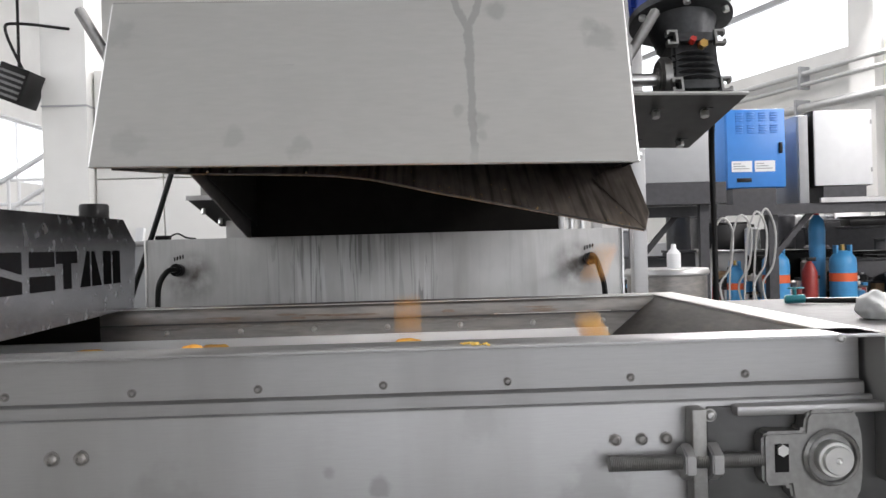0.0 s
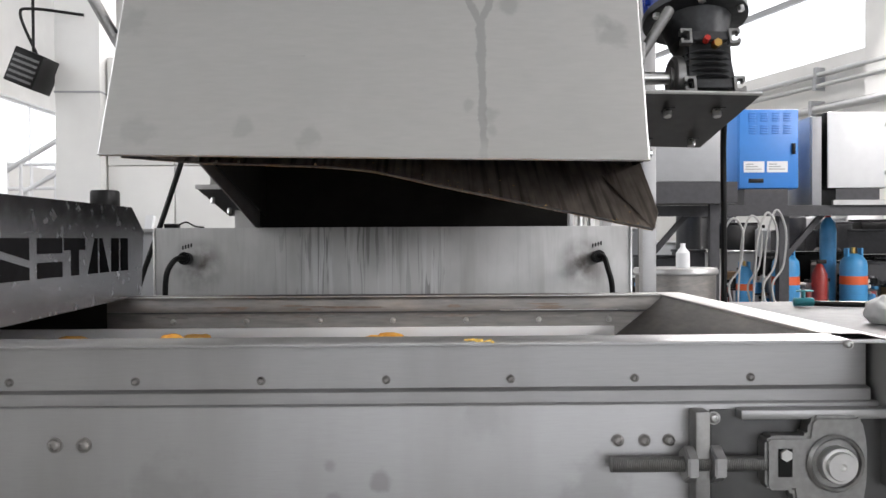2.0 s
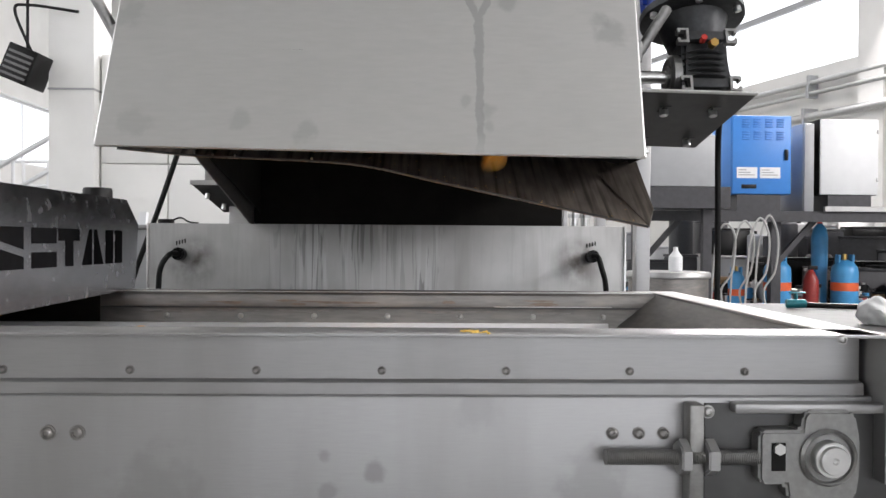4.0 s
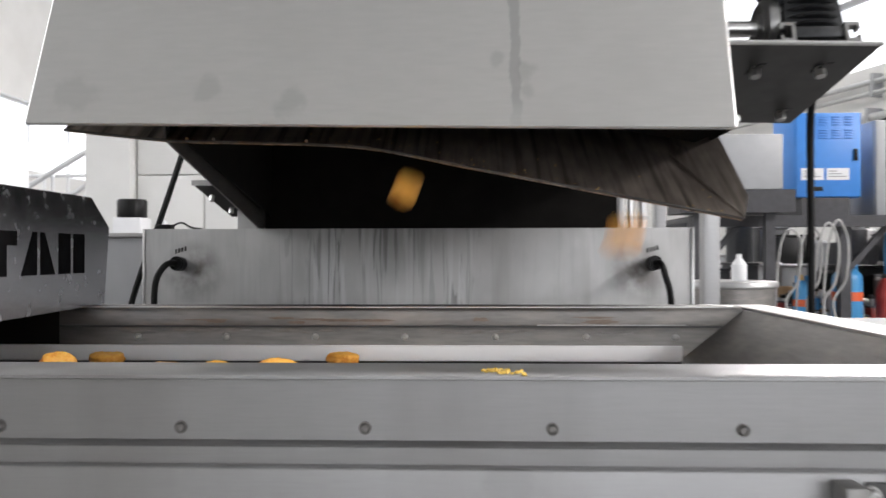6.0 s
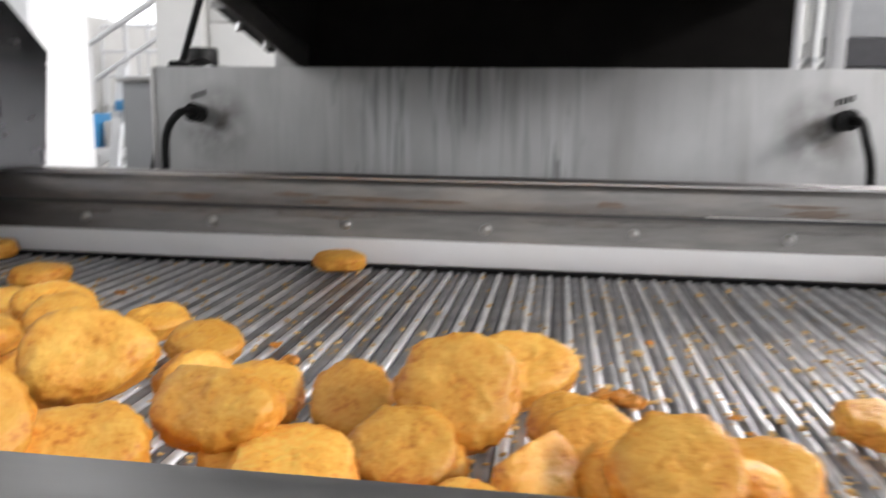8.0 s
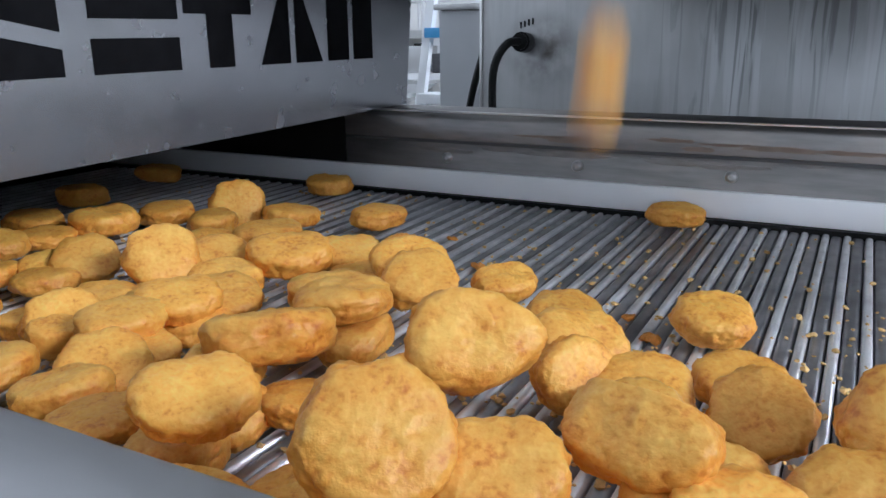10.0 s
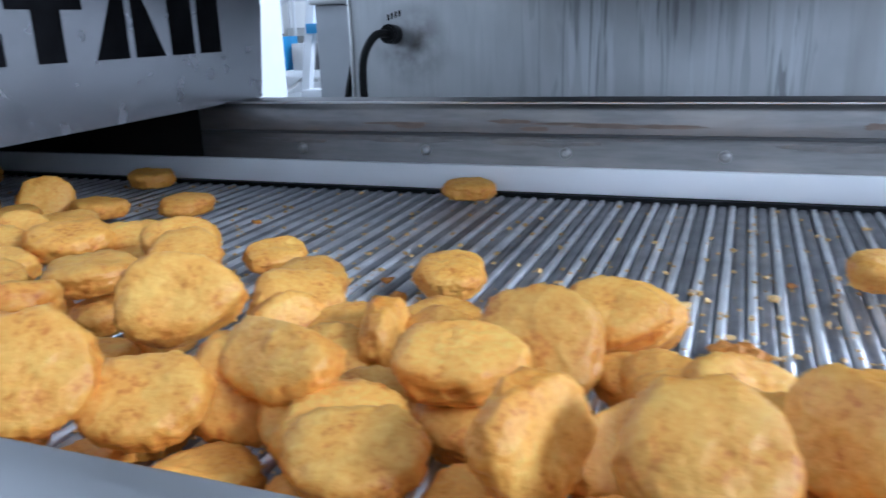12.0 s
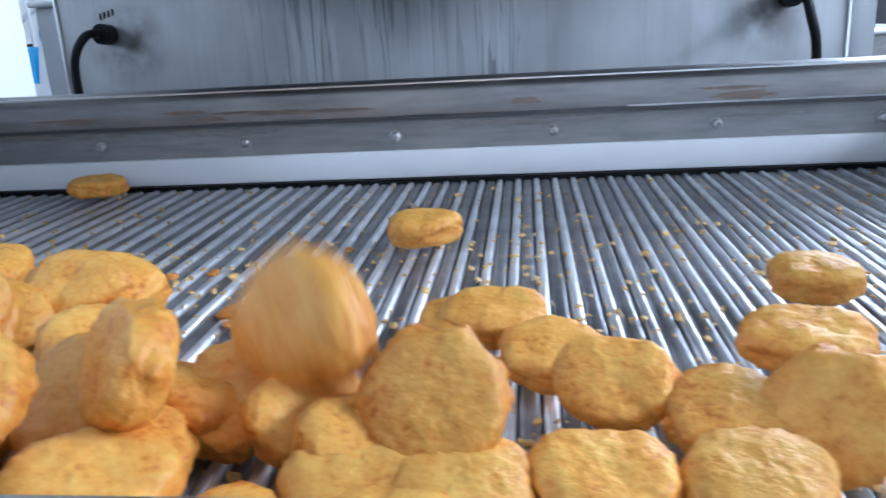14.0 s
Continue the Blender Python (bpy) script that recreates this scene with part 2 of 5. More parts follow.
        r.inputs["To Min"].default_value, r.inputs["To Max"].default_value = 1.0, 0.0
        l.new(d.outputs["Value"], r.inputs[0])
        col = over(col, (0.11, 0.095, 0.085), times(r.outputs[0], field((28, 1, 28), (x * 9, 0, 2), 0.3, 0.6, 0.95)))
    l.new(col, b.inputs["Base Color"])
    return m


def nugget_material():
    m = bpy.data.materials.new("golden_fried_crust")
    m.use_nodes = True
    n, l = m.node_tree.nodes, m.node_tree.links
    b = n["Principled BSDF"]
    b.inputs["Roughness"].default_value = 0.48
    b.inputs["Subsurface Weight"].default_value = 0.06
    b.inputs["Subsurface Radius"].default_value = (0.006, 0.003, 0.001)
    tc, oi = n.new("ShaderNodeTexCoord"), n.new("ShaderNodeObjectInfo")
    off = n.new("ShaderNodeVectorMath")
    off.operation = "MULTIPLY_ADD"
    l.new(oi.outputs["Random"], off.inputs[0])
    off.inputs[1].default_value = (3, 5, 7)
    l.new(tc.outputs["Object"], off.inputs[2])
    coarse, fine = n.new("ShaderNodeTexNoise"), n.new("ShaderNodeTexNoise")
    coarse.inputs["Scale"].default_value, coarse.inputs["Detail"].default_value = 85, 8
    fine.inputs["Scale"].default_value, fine.inputs["Detail"].default_value = 400, 6
    for t in (coarse, fine):
        l.new(off.outputs[0], t.inputs[0])
    ramp = n.new("ShaderNodeValToRGB")
    e = ramp.color_ramp.elements
    e[0].position, e[0].color = 0.34, (0.66, 0.215, 0.025, 1)
    e[1].position, e[1].color = 0.66, (0.95, 0.575, 0.125, 1)
    mid = e.new(0.46)
    mid.color = (0.87, 0.42, 0.066, 1)
    mix = n.new("ShaderNodeMath")
    mix.operation = "MULTIPLY_ADD"
    mix.inputs[1].default_value = 0.5
    l.new(fine.outputs["Fac"], mix.inputs[0])
    half = n.new("ShaderNodeMath")
    half.operation = "MULTIPLY"
    half.inputs[1].default_value = 0.54
    l.new(coarse.outputs["Fac"], half.inputs[0])
    l.new(half.outputs[0], mix.inputs[2])
    l.new(mix.outputs[0], ramp.inputs[0])
    shade = n.new("ShaderNodeMapRange")
    shade.inputs["To Min"].default_value, shade.inputs["To Max"].default_value = 0.86, 1.1
    l.new(oi.outputs["Random"], shade.inputs[0])
    v = n.new("ShaderNodeVectorMath")
    v.operation = "SCALE"
    l.new(ramp.outputs[0], v.inputs[0])
    l.new(shade.outputs[0], v.inputs["Scale"])
    # the rim is fried a little browner than the two faces
    axes, flat, rim, tint = n.new("ShaderNodeSeparateXYZ"), n.new("ShaderNodeMath"), n.new("ShaderNodeMapRange"), n.new("ShaderNodeMix")
    flat.operation, tint.data_type = "ABSOLUTE", "RGBA"
    l.new(tc.outputs["Object"], axes.inputs[0])
    l.new(axes.outputs["Z"], flat.inputs[0])
    rim.inputs["From Min"].default_value, rim.inputs["From Max"].default_value = 0.003, 0.009
    l.new(flat.outputs[0], rim.inputs[0])
    tint.inputs["A"].default_value, tint.inputs["B"].default_value = (0.88, 0.74, 0.55, 1), (1.04, 1.04, 1.02, 1)
    l.new(rim.outputs[0], tint.inputs["Factor"])
    crust = n.new("ShaderNodeVectorMath")
    crust.operation = "MULTIPLY"
    l.new(v.outputs[0], crust.inputs[0])
    l.new(tint.outputs["Result"], crust.inputs[1])
    l.new(crust.outputs[0], b.inputs["Base Color"])
    bp = n.new("ShaderNodeBump")
    bp.inputs["Strength"].default_value, bp.inputs["Distance"].default_value = 1.0, 0.0011
    l.new(mix.outputs[0], bp.inputs["Height"])
    l.new(bp.outputs[0], b.inputs["Normal"])
    return m


CRUST = nugget_material()
TANK = tank_material()
PANEL = blotted(mat("satin_steel_panel_front", (0.49, 0.49, 0.475), 0.55, 0.75, 0.025, 30, (1, 1, 6), 0.02, 0.3, 5, (1, 1, 1), (0.40, 0.40, 0.385)), (0.30, 0.30, 0.29),
                ((0.193, 0.408, 1.562, 0.022, 0.5), (0.350, 0.392, 1.512, 0.034, 0.45), (0.332, 0.398, 1.53, 0.02, 0.35), (0.158, 0.352, 1.384, 0.016, 0.4), (0.125, 0.357, 1.398, 0.012, 0.35),
                 (-0.208, 0.347, 1.365, 0.02, 0.3), (-0.112, 0.341, 1.347, 0.022, 0.35), (-0.385, 0.40, 1.535, 0.03, 0.3), (0.16, 0.345, 1.36, 0.013, 0.35), (-0.36, 0.345, 1.36, 0.03, 0.25)), (0.146, 1.528, 1.325, 0.62))
# tall bands are painted light variation; the blots are dried stains
APRON = blotted(mat("stained_apron_steel", (0.37, 0.37, 0.37), 0.4, 0.9, 0.04, 40, (1, 8, 14), 0.015, 0.8, 5, (1.3, 1, 0.22), (0.27, 0.263, 0.257), rough_var=0.06), (0.17, 0.166, 0.162),
                ((0.018, -0.022, 0.957, 0.014, 0.5), (-0.035, -0.022, 0.972, 0.009, 0.4), (-0.03, -0.022, 0.935, 0.013, 0.4), (0.24, -0.022, 0.94, 0.05, 0.3), (-0.2, -0.022, 0.93, 0.06, 0.22), (0.12, -0.022, 1.02, 0.03, 0.2)))

# ---- mesh helpers ----


def link(name, bm, material, parent=None, label="", smooth=True):
    me = bpy.data.meshes.new(name)
    bmesh.ops.recalc_face_normals(bm, faces=bm.faces)
    bm.to_mesh(me)
    bm.free()
    if smooth:
        me.shade_smooth()
        me.set_sharp_from_angle(angle=radians(35))
    me.materials.append(material)
    ob = new(name, me)
    if parent:
        ob.parent = parent
    if label:
        ob["label"] = label
    return ob


def part(name, bm, material, parent, label=""):
    return link(name, bm, material, parent, label)


def thing(name, label, category, group="", kind="", at=(0, 0, 0)):
    ob = new(name)
    ob.location = at
    return tagged(ob, label, category, group, kind)


def box(x0, x1, y0, y1, z0, z1, bevel=0.0, bm=None, segs=2):
    own = bmesh.new()
    bmesh.ops.create_cube(own, size=1, matrix=Matrix.LocRotScale(((x0 + x1) / 2, (y0 + y1) / 2, (z0 + z1) / 2), None, (abs(x1 - x0), abs(y1 - y0), abs(z1 - z0))))
    if bevel:
        bmesh.ops.bevel(own, geom=own.edges[:], offset=bevel, segments=segs, affect="EDGES", profile=0.5)
    return merge(bm, own)


def merge(bm, own, m=None):
    if m is not None:
        own.transform(m)
    if bm is None:
        return own
    me = bpy.data.meshes.new("tmp")
    own.to_mesh(me)
    own.free()
    bm.from_mesh(me)
    bpy.data.meshes.remove(me)
    return bm


def rod(a, b, r, bm=None, n=14, r2=None, bevel=0.0):
    """A cylinder from a to b."""
    a, b = Vector(a), Vector(b)
    own = bmesh.new()
    d = b - a
    m = Matrix.Translation((a + b) / 2) @ d.to_track_quat("Z", "Y").to_matrix().to_4x4()
    bmesh.ops.create_cone(own, cap_ends=True, segments=n, radius1=r, radius2=r if r2 is None else r2, depth=d.length)
    if bevel:
        bmesh.ops.bevel(own, geom=[e for e in own.edges if abs(e.verts[0].co.z - e.verts[1].co.z) < 1e-6], offset=bevel, segments=2, affect="EDGES")
    own.transform(m)
    return merge(bm, own)


def prism(outline, axis, a, b, bm=None, bevel=0.0):
    """A closed outline in two coordinates, swept along axis from a to b."""
    own = bmesh.new()

    def p(u, v, w):
        return {"x": (w, u, v), "y": (u, w, v), "z": (u, v, w)}[axis]
    lo = [own.verts.new(p(u, v, a)) for u, v in outline]
    hi = [own.verts.new(p(u, v, b)) for u, v in outline]
    own.faces.new(lo)
    own.faces.new(hi[::-1])
    for i in range(len(lo)):
        j = (i + 1) % len(lo)
        own.faces.new((lo[i], lo[j], hi[j], hi[i]))
    bmesh.ops.recalc_face_normals(own, faces=own.faces)
    if bevel:
        bmesh.ops.bevel(own, geom=own.edges[:], offset=bevel, segments=2, affect="EDGES")
    return merge(bm, own)


def sheet(corners, thick, bm=None, cuts=1):
    """A sheet of metal over four corners (may be twisted), with thickness to both sides."""
    a, b, c, d = (Vector(v) for v in corners)
    own = bmesh.new()
    grid = [[own.verts.new(a.lerp(b, i / cuts).lerp(d.lerp(c, i / cuts), j / cuts)) for j in range(cuts + 1)] for i in range(cuts + 1)]
    for i in range(cuts):
        for j in range(cuts):
            own.faces.new((grid[i][j], grid[i + 1][j], grid[i + 1][j + 1], grid[i][j + 1]))
    bmesh.ops.recalc_face_normals(own, faces=own.faces)
    g = bmesh.ops.solidify(own, geom=own.faces[:], thickness=thick)
    return merge(bm, own)


def tube(points, r, bm=None, n=10, close_ends=True):
    """A bent round tube through points (Catmull-Rom)."""
    pts = [Vector(p) for p in points]
    path = []
    for i in range(len(pts) - 1):
        p0, p1, p2, p3 = pts[max(i - 1, 0)], pts[i], pts[i + 1], pts[min(i + 2, len(pts) - 1)]
        for k in range(8):
            t = k / 8
            path.append(0.5 * (2 * p1 + (p2 - p0) * t + (2 * p0 - 5 * p1 + 4 * p2 - p3) * t * t + (3 * p1 - p0 - 3 * p2 + p3) * t ** 3))
    path.append(pts[-1])
    own = bmesh.new()
    rings, up = [], None
    for i, p in enumerate(path):
        d = (path[min(i + 1, len(path) - 1)] - path[max(i - 1, 0)]).normalized()
        side = d.orthogonal().normalized() if up is None else (up - d * up.dot(d)).normalized()
        up = side
        o = d.cross(side)
        rings.append([own.verts.new(p + r * (math.cos(2 * math.pi * k / n) * side + math.sin(2 * math.pi * k / n) * o)) for k in range(n)])
    for a, b in zip(rings, rings[1:]):
        for k in range(n):
            own.faces.new((a[k], a[(k + 1) % n], b[(k + 1) % n], b[k]))
    if close_ends:
        own.faces.new(rings[0][::-1])
        own.faces.new(rings[-1])
    return merge(bm, own)


def lathe(profile, m, bm=None, n=24):
    """A profile of (radius, height) turned round z, then posed by m."""
    own = bmesh.new()
    rings = [[own.verts.new((r * math.cos(2 * math.pi * k / n), r * math.sin(2 * math.pi * k / n), z)) for k in range(n)] for r, z in profile]
    for a, b in zip(rings, rings[1:]):
        for k in range(n):
            own.faces.new((a[k], a[(k + 1) % n], b[(k + 1) % n], b[k]))
    own.faces.new(rings[0][::-1])
    own.faces.new(rings[-1])
    own.transform(m)
    return merge(bm, own)


def hexagon(a, b, r, bm=None):
    return rod(a, b, r, bm, n=6, bevel=r * 0.08)


def setting(name, bm, material, label=""):
    return tagged(link(name, bm, material), label, kind="structure")

# ---- the hall ----
X0, X1, Y0, Y1, H = -5.6, 10.6, -8.2, 13.0, 6.2
EAST = pose(5.3, 8.0, 0, 0, 0, 17.2)      # the east wall runs askew to the belt
setting("floor", box(X0, X1, Y0, Y1, -0.2, 0), FLOOR, "grey worn concrete factory floor")
setting("ceiling", box(X0 - 0.3, X1 + 0.3, Y0 - 0.3, Y1 + 0.3, H, H + 0.2), ROOF, "pale sheet roof of the hall")


def wall_with_windows(name, axis, at, thick, lo, hi, openings):
    """A wall along axis, pierced by openings (from, to, sill, head)."""
    bm = bmesh.new()

    def slab(a, b, z0, z1):
        if axis == "y":
            box(at, at + thick, a, b, z0, z1, bm=bm)
        else:
            box(a, b, at, at + thick, z0, z1, bm=bm)
    cur = lo
    for a, b, s, h in openings:
        slab(cur, a, 0, H)
        slab(a, b, 0, s)
        slab(a, b, h, H)
        cur = b
    slab(cur, hi, 0, H)
    if name == "wall_east":
        bm.transform(EAST)
    return setting(name, bm, WALL, "white painted hall wall with window openings")


def window(name, axis, at, a, b, s, h, turned=False, bay=1.1):
    w = tagged(new(name), "large bright daylit hall window with thin frame", kind="structure")
    n = max(2, round((b - a) / bay))

    def bar(u0, u1, z0, z1, d, nm, mt):
        bm = box(at - d, at + d, u0, u1, z0, z1) if axis == "y" else box(u0, u1, at - d, at + d, z0, z1)
        if turned:
            bm.transform(EAST)
        part(nm, bm, mt, w)
    for i in range(n):
        u0, u1 = a + (b - a) * i / n, a + (b - a) * (i + 1) / n
        bar(u0 + 0.03, u1 - 0.03, s + 0.04, h - 0.04, 0.006, "pane", GLOW)
        bar(u0 - 0.02, u0 + 0.02, s, h, 0.03, "window_frame", WHITE)
    bar(b - 0.03, b + 0.03, s, h, 0.03, "window_frame", WHITE)
    for z in (s + 0.02, h - 0.02):
        bar(a, b, z - 0.02, z + 0.02, 0.028, "window_frame", WHITE)


wall_with_windows("wall_east", "y", 0, 0.3, -17.2, 5.4, [(-14, -5, 2.8, 5.2), (-4.2, 5.0, 3.42, 5.7)])
wall_with_windows("wall_west", "y", X0 - 0.3, 0.3, Y0, Y1, [(-3, 4.8, 2.4, 5.0), (5.4, 12.6, 2.25, 3.15)])
wall_with_windows("wall_south", "x", Y0 - 0.3, 0.3, X0, X1, [(-1.5, 8.5, 0.5, 3.7)])
wall_with_windows("wall_north", "x", Y1, 0.3, X0, X1, [(-5.2, -3.4, 2.6, 4.6)])
window("window_1", "y", 0.12, -14, -5, 2.8, 5.2, True)
window("window_2", "y", 0.12, -4.2, 5.0, 3.42, 5.7, True, 4.6)
window("window_3", "y", X0 - 0.12, -3, 4.8, 2.4, 5.0)
window("window_4", "y", X0 - 0.12, 5.4, 12.6, 2.25, 3.15)
window("window_5", "x", Y0 - 0.12, -1.5, 8.5, 0.5, 3.7)
window("window_6", "x", Y1 + 0.12, -5.2, -3.4, 2.6, 4.6)

# ---- the belt and its trough ----
TW, TL, TR = 0.585, -1.75, 0.481          # inner back face, left end, right end
belt = thing("conveyor_belt", "ribbed steel mesh conveyor belt strewn with golden crumbs", "conveyor belt")
# sheet below the slats, coloured as the shade in their gaps
part("belt_backing", box(-1.6, 0.98, 0.012, 0.572, 1.002, 1.0095), GAP_BLACK, belt, "black sheet for the shade in gaps under the ribs")


def slat_mesh(name, w, h, material):
    bm = bmesh.new()
    prof = [(-w, 0), (-w * 0.93, h * 0.72), (-w * 0.68, h * 0.95), (-w * 0.3, h * 0.995), (w * 0.3, h * 0.995), (w * 0.68, h * 0.95), (w * 0.93, h * 0.72), (w, 0)]
    prism(prof, "y", 0.012, 0.572, bm)
    me = bpy.data.meshes.new(name)
    bm.to_mesh(me)
    bm.free()
    me.shade_smooth()
    me.materials.append(material)
    return me


# the low wires fill the gaps and carry their shade as a darker tone
high, low = slat_mesh("slat", 0.0029, 0.0085, SLAT), slat_mesh("wire", 0.0042, 0.0074, SLAT_SHADED)
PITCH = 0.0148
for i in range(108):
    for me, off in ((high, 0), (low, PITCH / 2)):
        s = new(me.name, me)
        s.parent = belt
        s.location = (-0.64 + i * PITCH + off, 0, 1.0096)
rng = random.Random(5)


def crumb_bm(bm, x, y, z, r):
    own = bmesh.new()
    bmesh.ops.create_icosphere(own, subdivisions=1, radius=r)
    for v in own.verts:
        v.co = Vector((v.co.x * rng.uniform(0.7, 1.6), v.co.y * rng.uniform(0.7, 1.4), v.co.z * rng.uniform(0.4, 0.9)))
    merge(bm, own, pose(x, y, z + r * 0.3, rng.uniform(0, 40), 0, rng.uniform(0, 360)))


crumbs = bmesh.new()
for i in range(3600):
    x = rng.uniform(-0.45, 0.7)
    y = 0.12 + abs(rng.gauss(0, 0.2))
    if y < 0.56:
        crumb_bm(crumbs, x, y, ZB, rng.choice((0.0006, 0.0007, 0.0008, 0.001, 0.0011, 0.0013, 0.0016, 0.002)))
for i in range(24):
    crumb_bm(crumbs, rng.uniform(-0.25, 0.55), rng.uniform(0.19, 0.36), ZB, rng.uniform(0.0015, 0.003))
crumb_layer = tagged(link("crumbs", crumbs, CRUMB), "golden fried crumbs scattered over the belt", "crumbs", kind="stuff")

trough = thing("conveyor_trough", "stainless steel conveyor side walls with screws and white guide strips", "conveyor")
# back wall: vertical web, slanting bend, rolled lip; front wall mirrors it
back = [(TW, 0.93), (TW, 1.071), (TW + 0.001, 1.0725), (TW - 0.0035, 1.0722), (TW - 0.0035, 1.0915), (TW - 0.0022, 1.0945), (TW + 0.001, 1.0968), (TW + 0.006, 1.0982), (TW + 0.053, 1.0985), (TW + 0.053, 1.0945), (TW + 0.014, 1.0935), (TW + 0.004, 1.085), (TW + 0.004, 0.93)]
part("back_wall", prism(back, "x", TL, TR - 0.002), STEEL_OLD, trough, "worn brownish steel back wall")
front = [(0.0, 1.02), (0.0, 1.0945), (0.0055, 1.0955), (0.007, 1.0975), (0.005, 1.0985), (-0.0455, 1.0985), (-0.0475, 1.0975), (-0.0475, 1.0955), (-0.046, 1.0948), (-0.0055, 1.0945), (-0.004, 1.093), (-0.004, 1.0466), (-0.0052, 1.0456), (-0.0122, 1.045), (-0.0134, 1.0438), (-0.0135, 1.02)]
part("front_wall", prism(front, "x", TL, 0.52), STEEL, trough)
part("front_apron", prism([(-0.0137, 0.62), (-0.0137, 1.0325), (-0.0205, 1.0325), (-0.0216, 1.0316), (-0.022, 1.0302), (-0.022, 0.62)], "x", TL, 0.62), APRON, trough, "smooth grey steel apron with stains and painted light bands")
# added rod of brighter steel stands for the grazing highlight on the lip
part("lip_edge", rod((TL, TW + 0.003, 1.0978), (TR - 0.004, TW + 0.003, 1.0978), 0.0013, n=6), BRIGHT, trough, "bright rod drawing the glint along the lip")
# shadow line below the overlapping upper sheet, made as a dark strip
part("seam", box(TL, TR - 0.004, TW - 0.0042, TW - 0.0005, 1.0692, 1.0718), DARK_PLATE, trough, "dark strip drawing the shadow under the overlap")
# thin brighter bar on the lower edge of the upper sheet
part("bright_scratch", box(0.19, 0.40, TW - 0.0046, TW - 0.003, 1.0722, 1.0734), BRIGHT, trough, "bright line along the right part of the back wall")
patch_rng = random.Random(31)
for i in range(34):
    cx, low = patch_rng.uniform(-0.42, 0.30), patch_rng.random() < 0.62
    cz = patch_rng.uniform(1.061, 1.0672) if low else patch_rng.uniform(1.0755, 1.0835)
    rx, rz = patch_rng.uniform(0.006, 0.034), patch_rng.uniform(0.0008, 0.003)
    yw = (TW if low else TW - 0.0035) - 0.0002 - 0.00001 * i
    own = bmesh.new()
    ring = []
    for k in range(26):
        a = 2 * math.pi * k / 26
        w = 1 + 0.55 * noise.noise(Vector((math.cos(a) * 2.5, math.sin(a) * 2.5, i * 1.3)))
        ring.append(own.verts.new((cx + rx * math.cos(a) * w, yw, cz + rz * math.sin(a) * w)))
    own.faces.new(ring)
    ex = bmesh.ops.extrude_face_region(own, geom=own.faces[:])
    for v in ex["geom"]:
        if isinstance(v, bmesh.types.BMVert):
            v.co.y += 0.0009
    part("worn_patch", own, WORN if low else WORN_BROWN, trough)
part("guide_strip", box(TL, 0.394, TW - 0.008, TW - 0.0005, 1.0212, 1.0435, 0.0008), PLASTIC, trough, "white plastic guide strip")
part("guide_strip", box(TL, 0.394, 0.0015, 0.008, 1.0185, 1.044, 0.0008), PLASTIC, trough, "white plastic guide strip")
# unseen closure, added to keep window light out of the trough's left end
part("far_end_wall", box(TL - 0.004, TL - 0.0005, 0.0, TW, 0.93, 1.09), DARK_PLATE, trough)
# black box fills the open gap below the strip to draw its shade
part("edge_seal", box(TL + 0.001, 0.392, TW - 0.0125, TW - 0.0006, 1.008, 1.0208), BLACK, trough, "black filler for the shaded gap under the guide strip")
part("floor_pan", box(TL, 0.62, -0.008, TW + 0.002, 0.94, 0.95), DARK_PLATE, trough)
for x in (-1.6, 0.55):
    for y in (0.02, 0.56):
        part("leg", box(x - 0.025, x + 0.025, y - 0.025, y + 0.025, 0, 0.94, 0.003), STEEL, trough)


def screw_mesh(material):
    bm = bmesh.new()
    rod((0, 0, 0), (0, -0.0012, 0), 0.0052, bm, 14)
    lathe([(0.0042, 0), (0.0040, 0.0016), (0.0028, 0.003), (0.0018, 0.0032), (0.0016, 0.0018)], pose(0, -0.0012, 0, 90), bm, 12)
    me = bpy.data.meshes.new("screw")
    bm.to_mesh(me)
    bm.free()
    me.materials.append(material)
    return me


SCREW, DULL_SCREW = screw_mesh(SCREW_STEEL), screw_mesh(WORN)


def screw(parent, m, scale=1.0, mesh=SCREW):
    s = new("screw", mesh)
    s.parent = parent
    s.matrix_local = m @ Matrix.Scale(scale, 4)
    return s


for i in range(1, 9):
    screw(trough, pose(0.13 * (i - 5) - (0.004 if i == 8 else 0), TW, 1.055))
for i in range(1, 9):
    screw(trough, pose(-0.235 + 0.1285 * (i - 2) - (0.008 if i == 7 else 0), -0.004, 1.055), 0.9, DULL_SCREW)
for x in (-0.309, -0.28):
    screw(trough, pose(x, -0.022, 0.995), 1.5, DULL_SCREW)
for x in (0.257, 0.284, 0.309):
    screw(trough, pose(x, -0.022, 0.995), 1.25, DULL_SCREW)
# end slope of the trough
part("end_slope", sheet([(0.390, 0.006, 1.021), (0.481, 0.006, 1.0945), (0.481, TW - 0.001, 1.0945), (0.390, TW - 0.001, 1.021)], 0.003), STEEL_OLD, trough, "slanted steel end plate")
part("end_flange", box(0.481, 0.53, -0.046, 0.64, 1.0945, 1.0985, 0.001), STEEL_FACE, trough, "flat grey end flange")
part("end_wall", box(0.524, 0.53, -0.046, 0.64, 0.95, 1.094), STEEL, trough)
screw(trough, pose(0.478, -0.048, 1.0945), 1.0)

# pale crumbs on the front lip
lip_crumbs = bmesh.new()
for i in range(26):
    crumb_bm(lip_crumbs, rng.uniform(0.103, 0.130), rng.uniform(-0.046, -0.026), 1.0985, rng.uniform(0.0012, 0.0022))
tagged(link("lip_crumbs", lip_crumbs, CORN), "pale yellow crumbs on the steel front lip", "crumbs", kind="stuff")

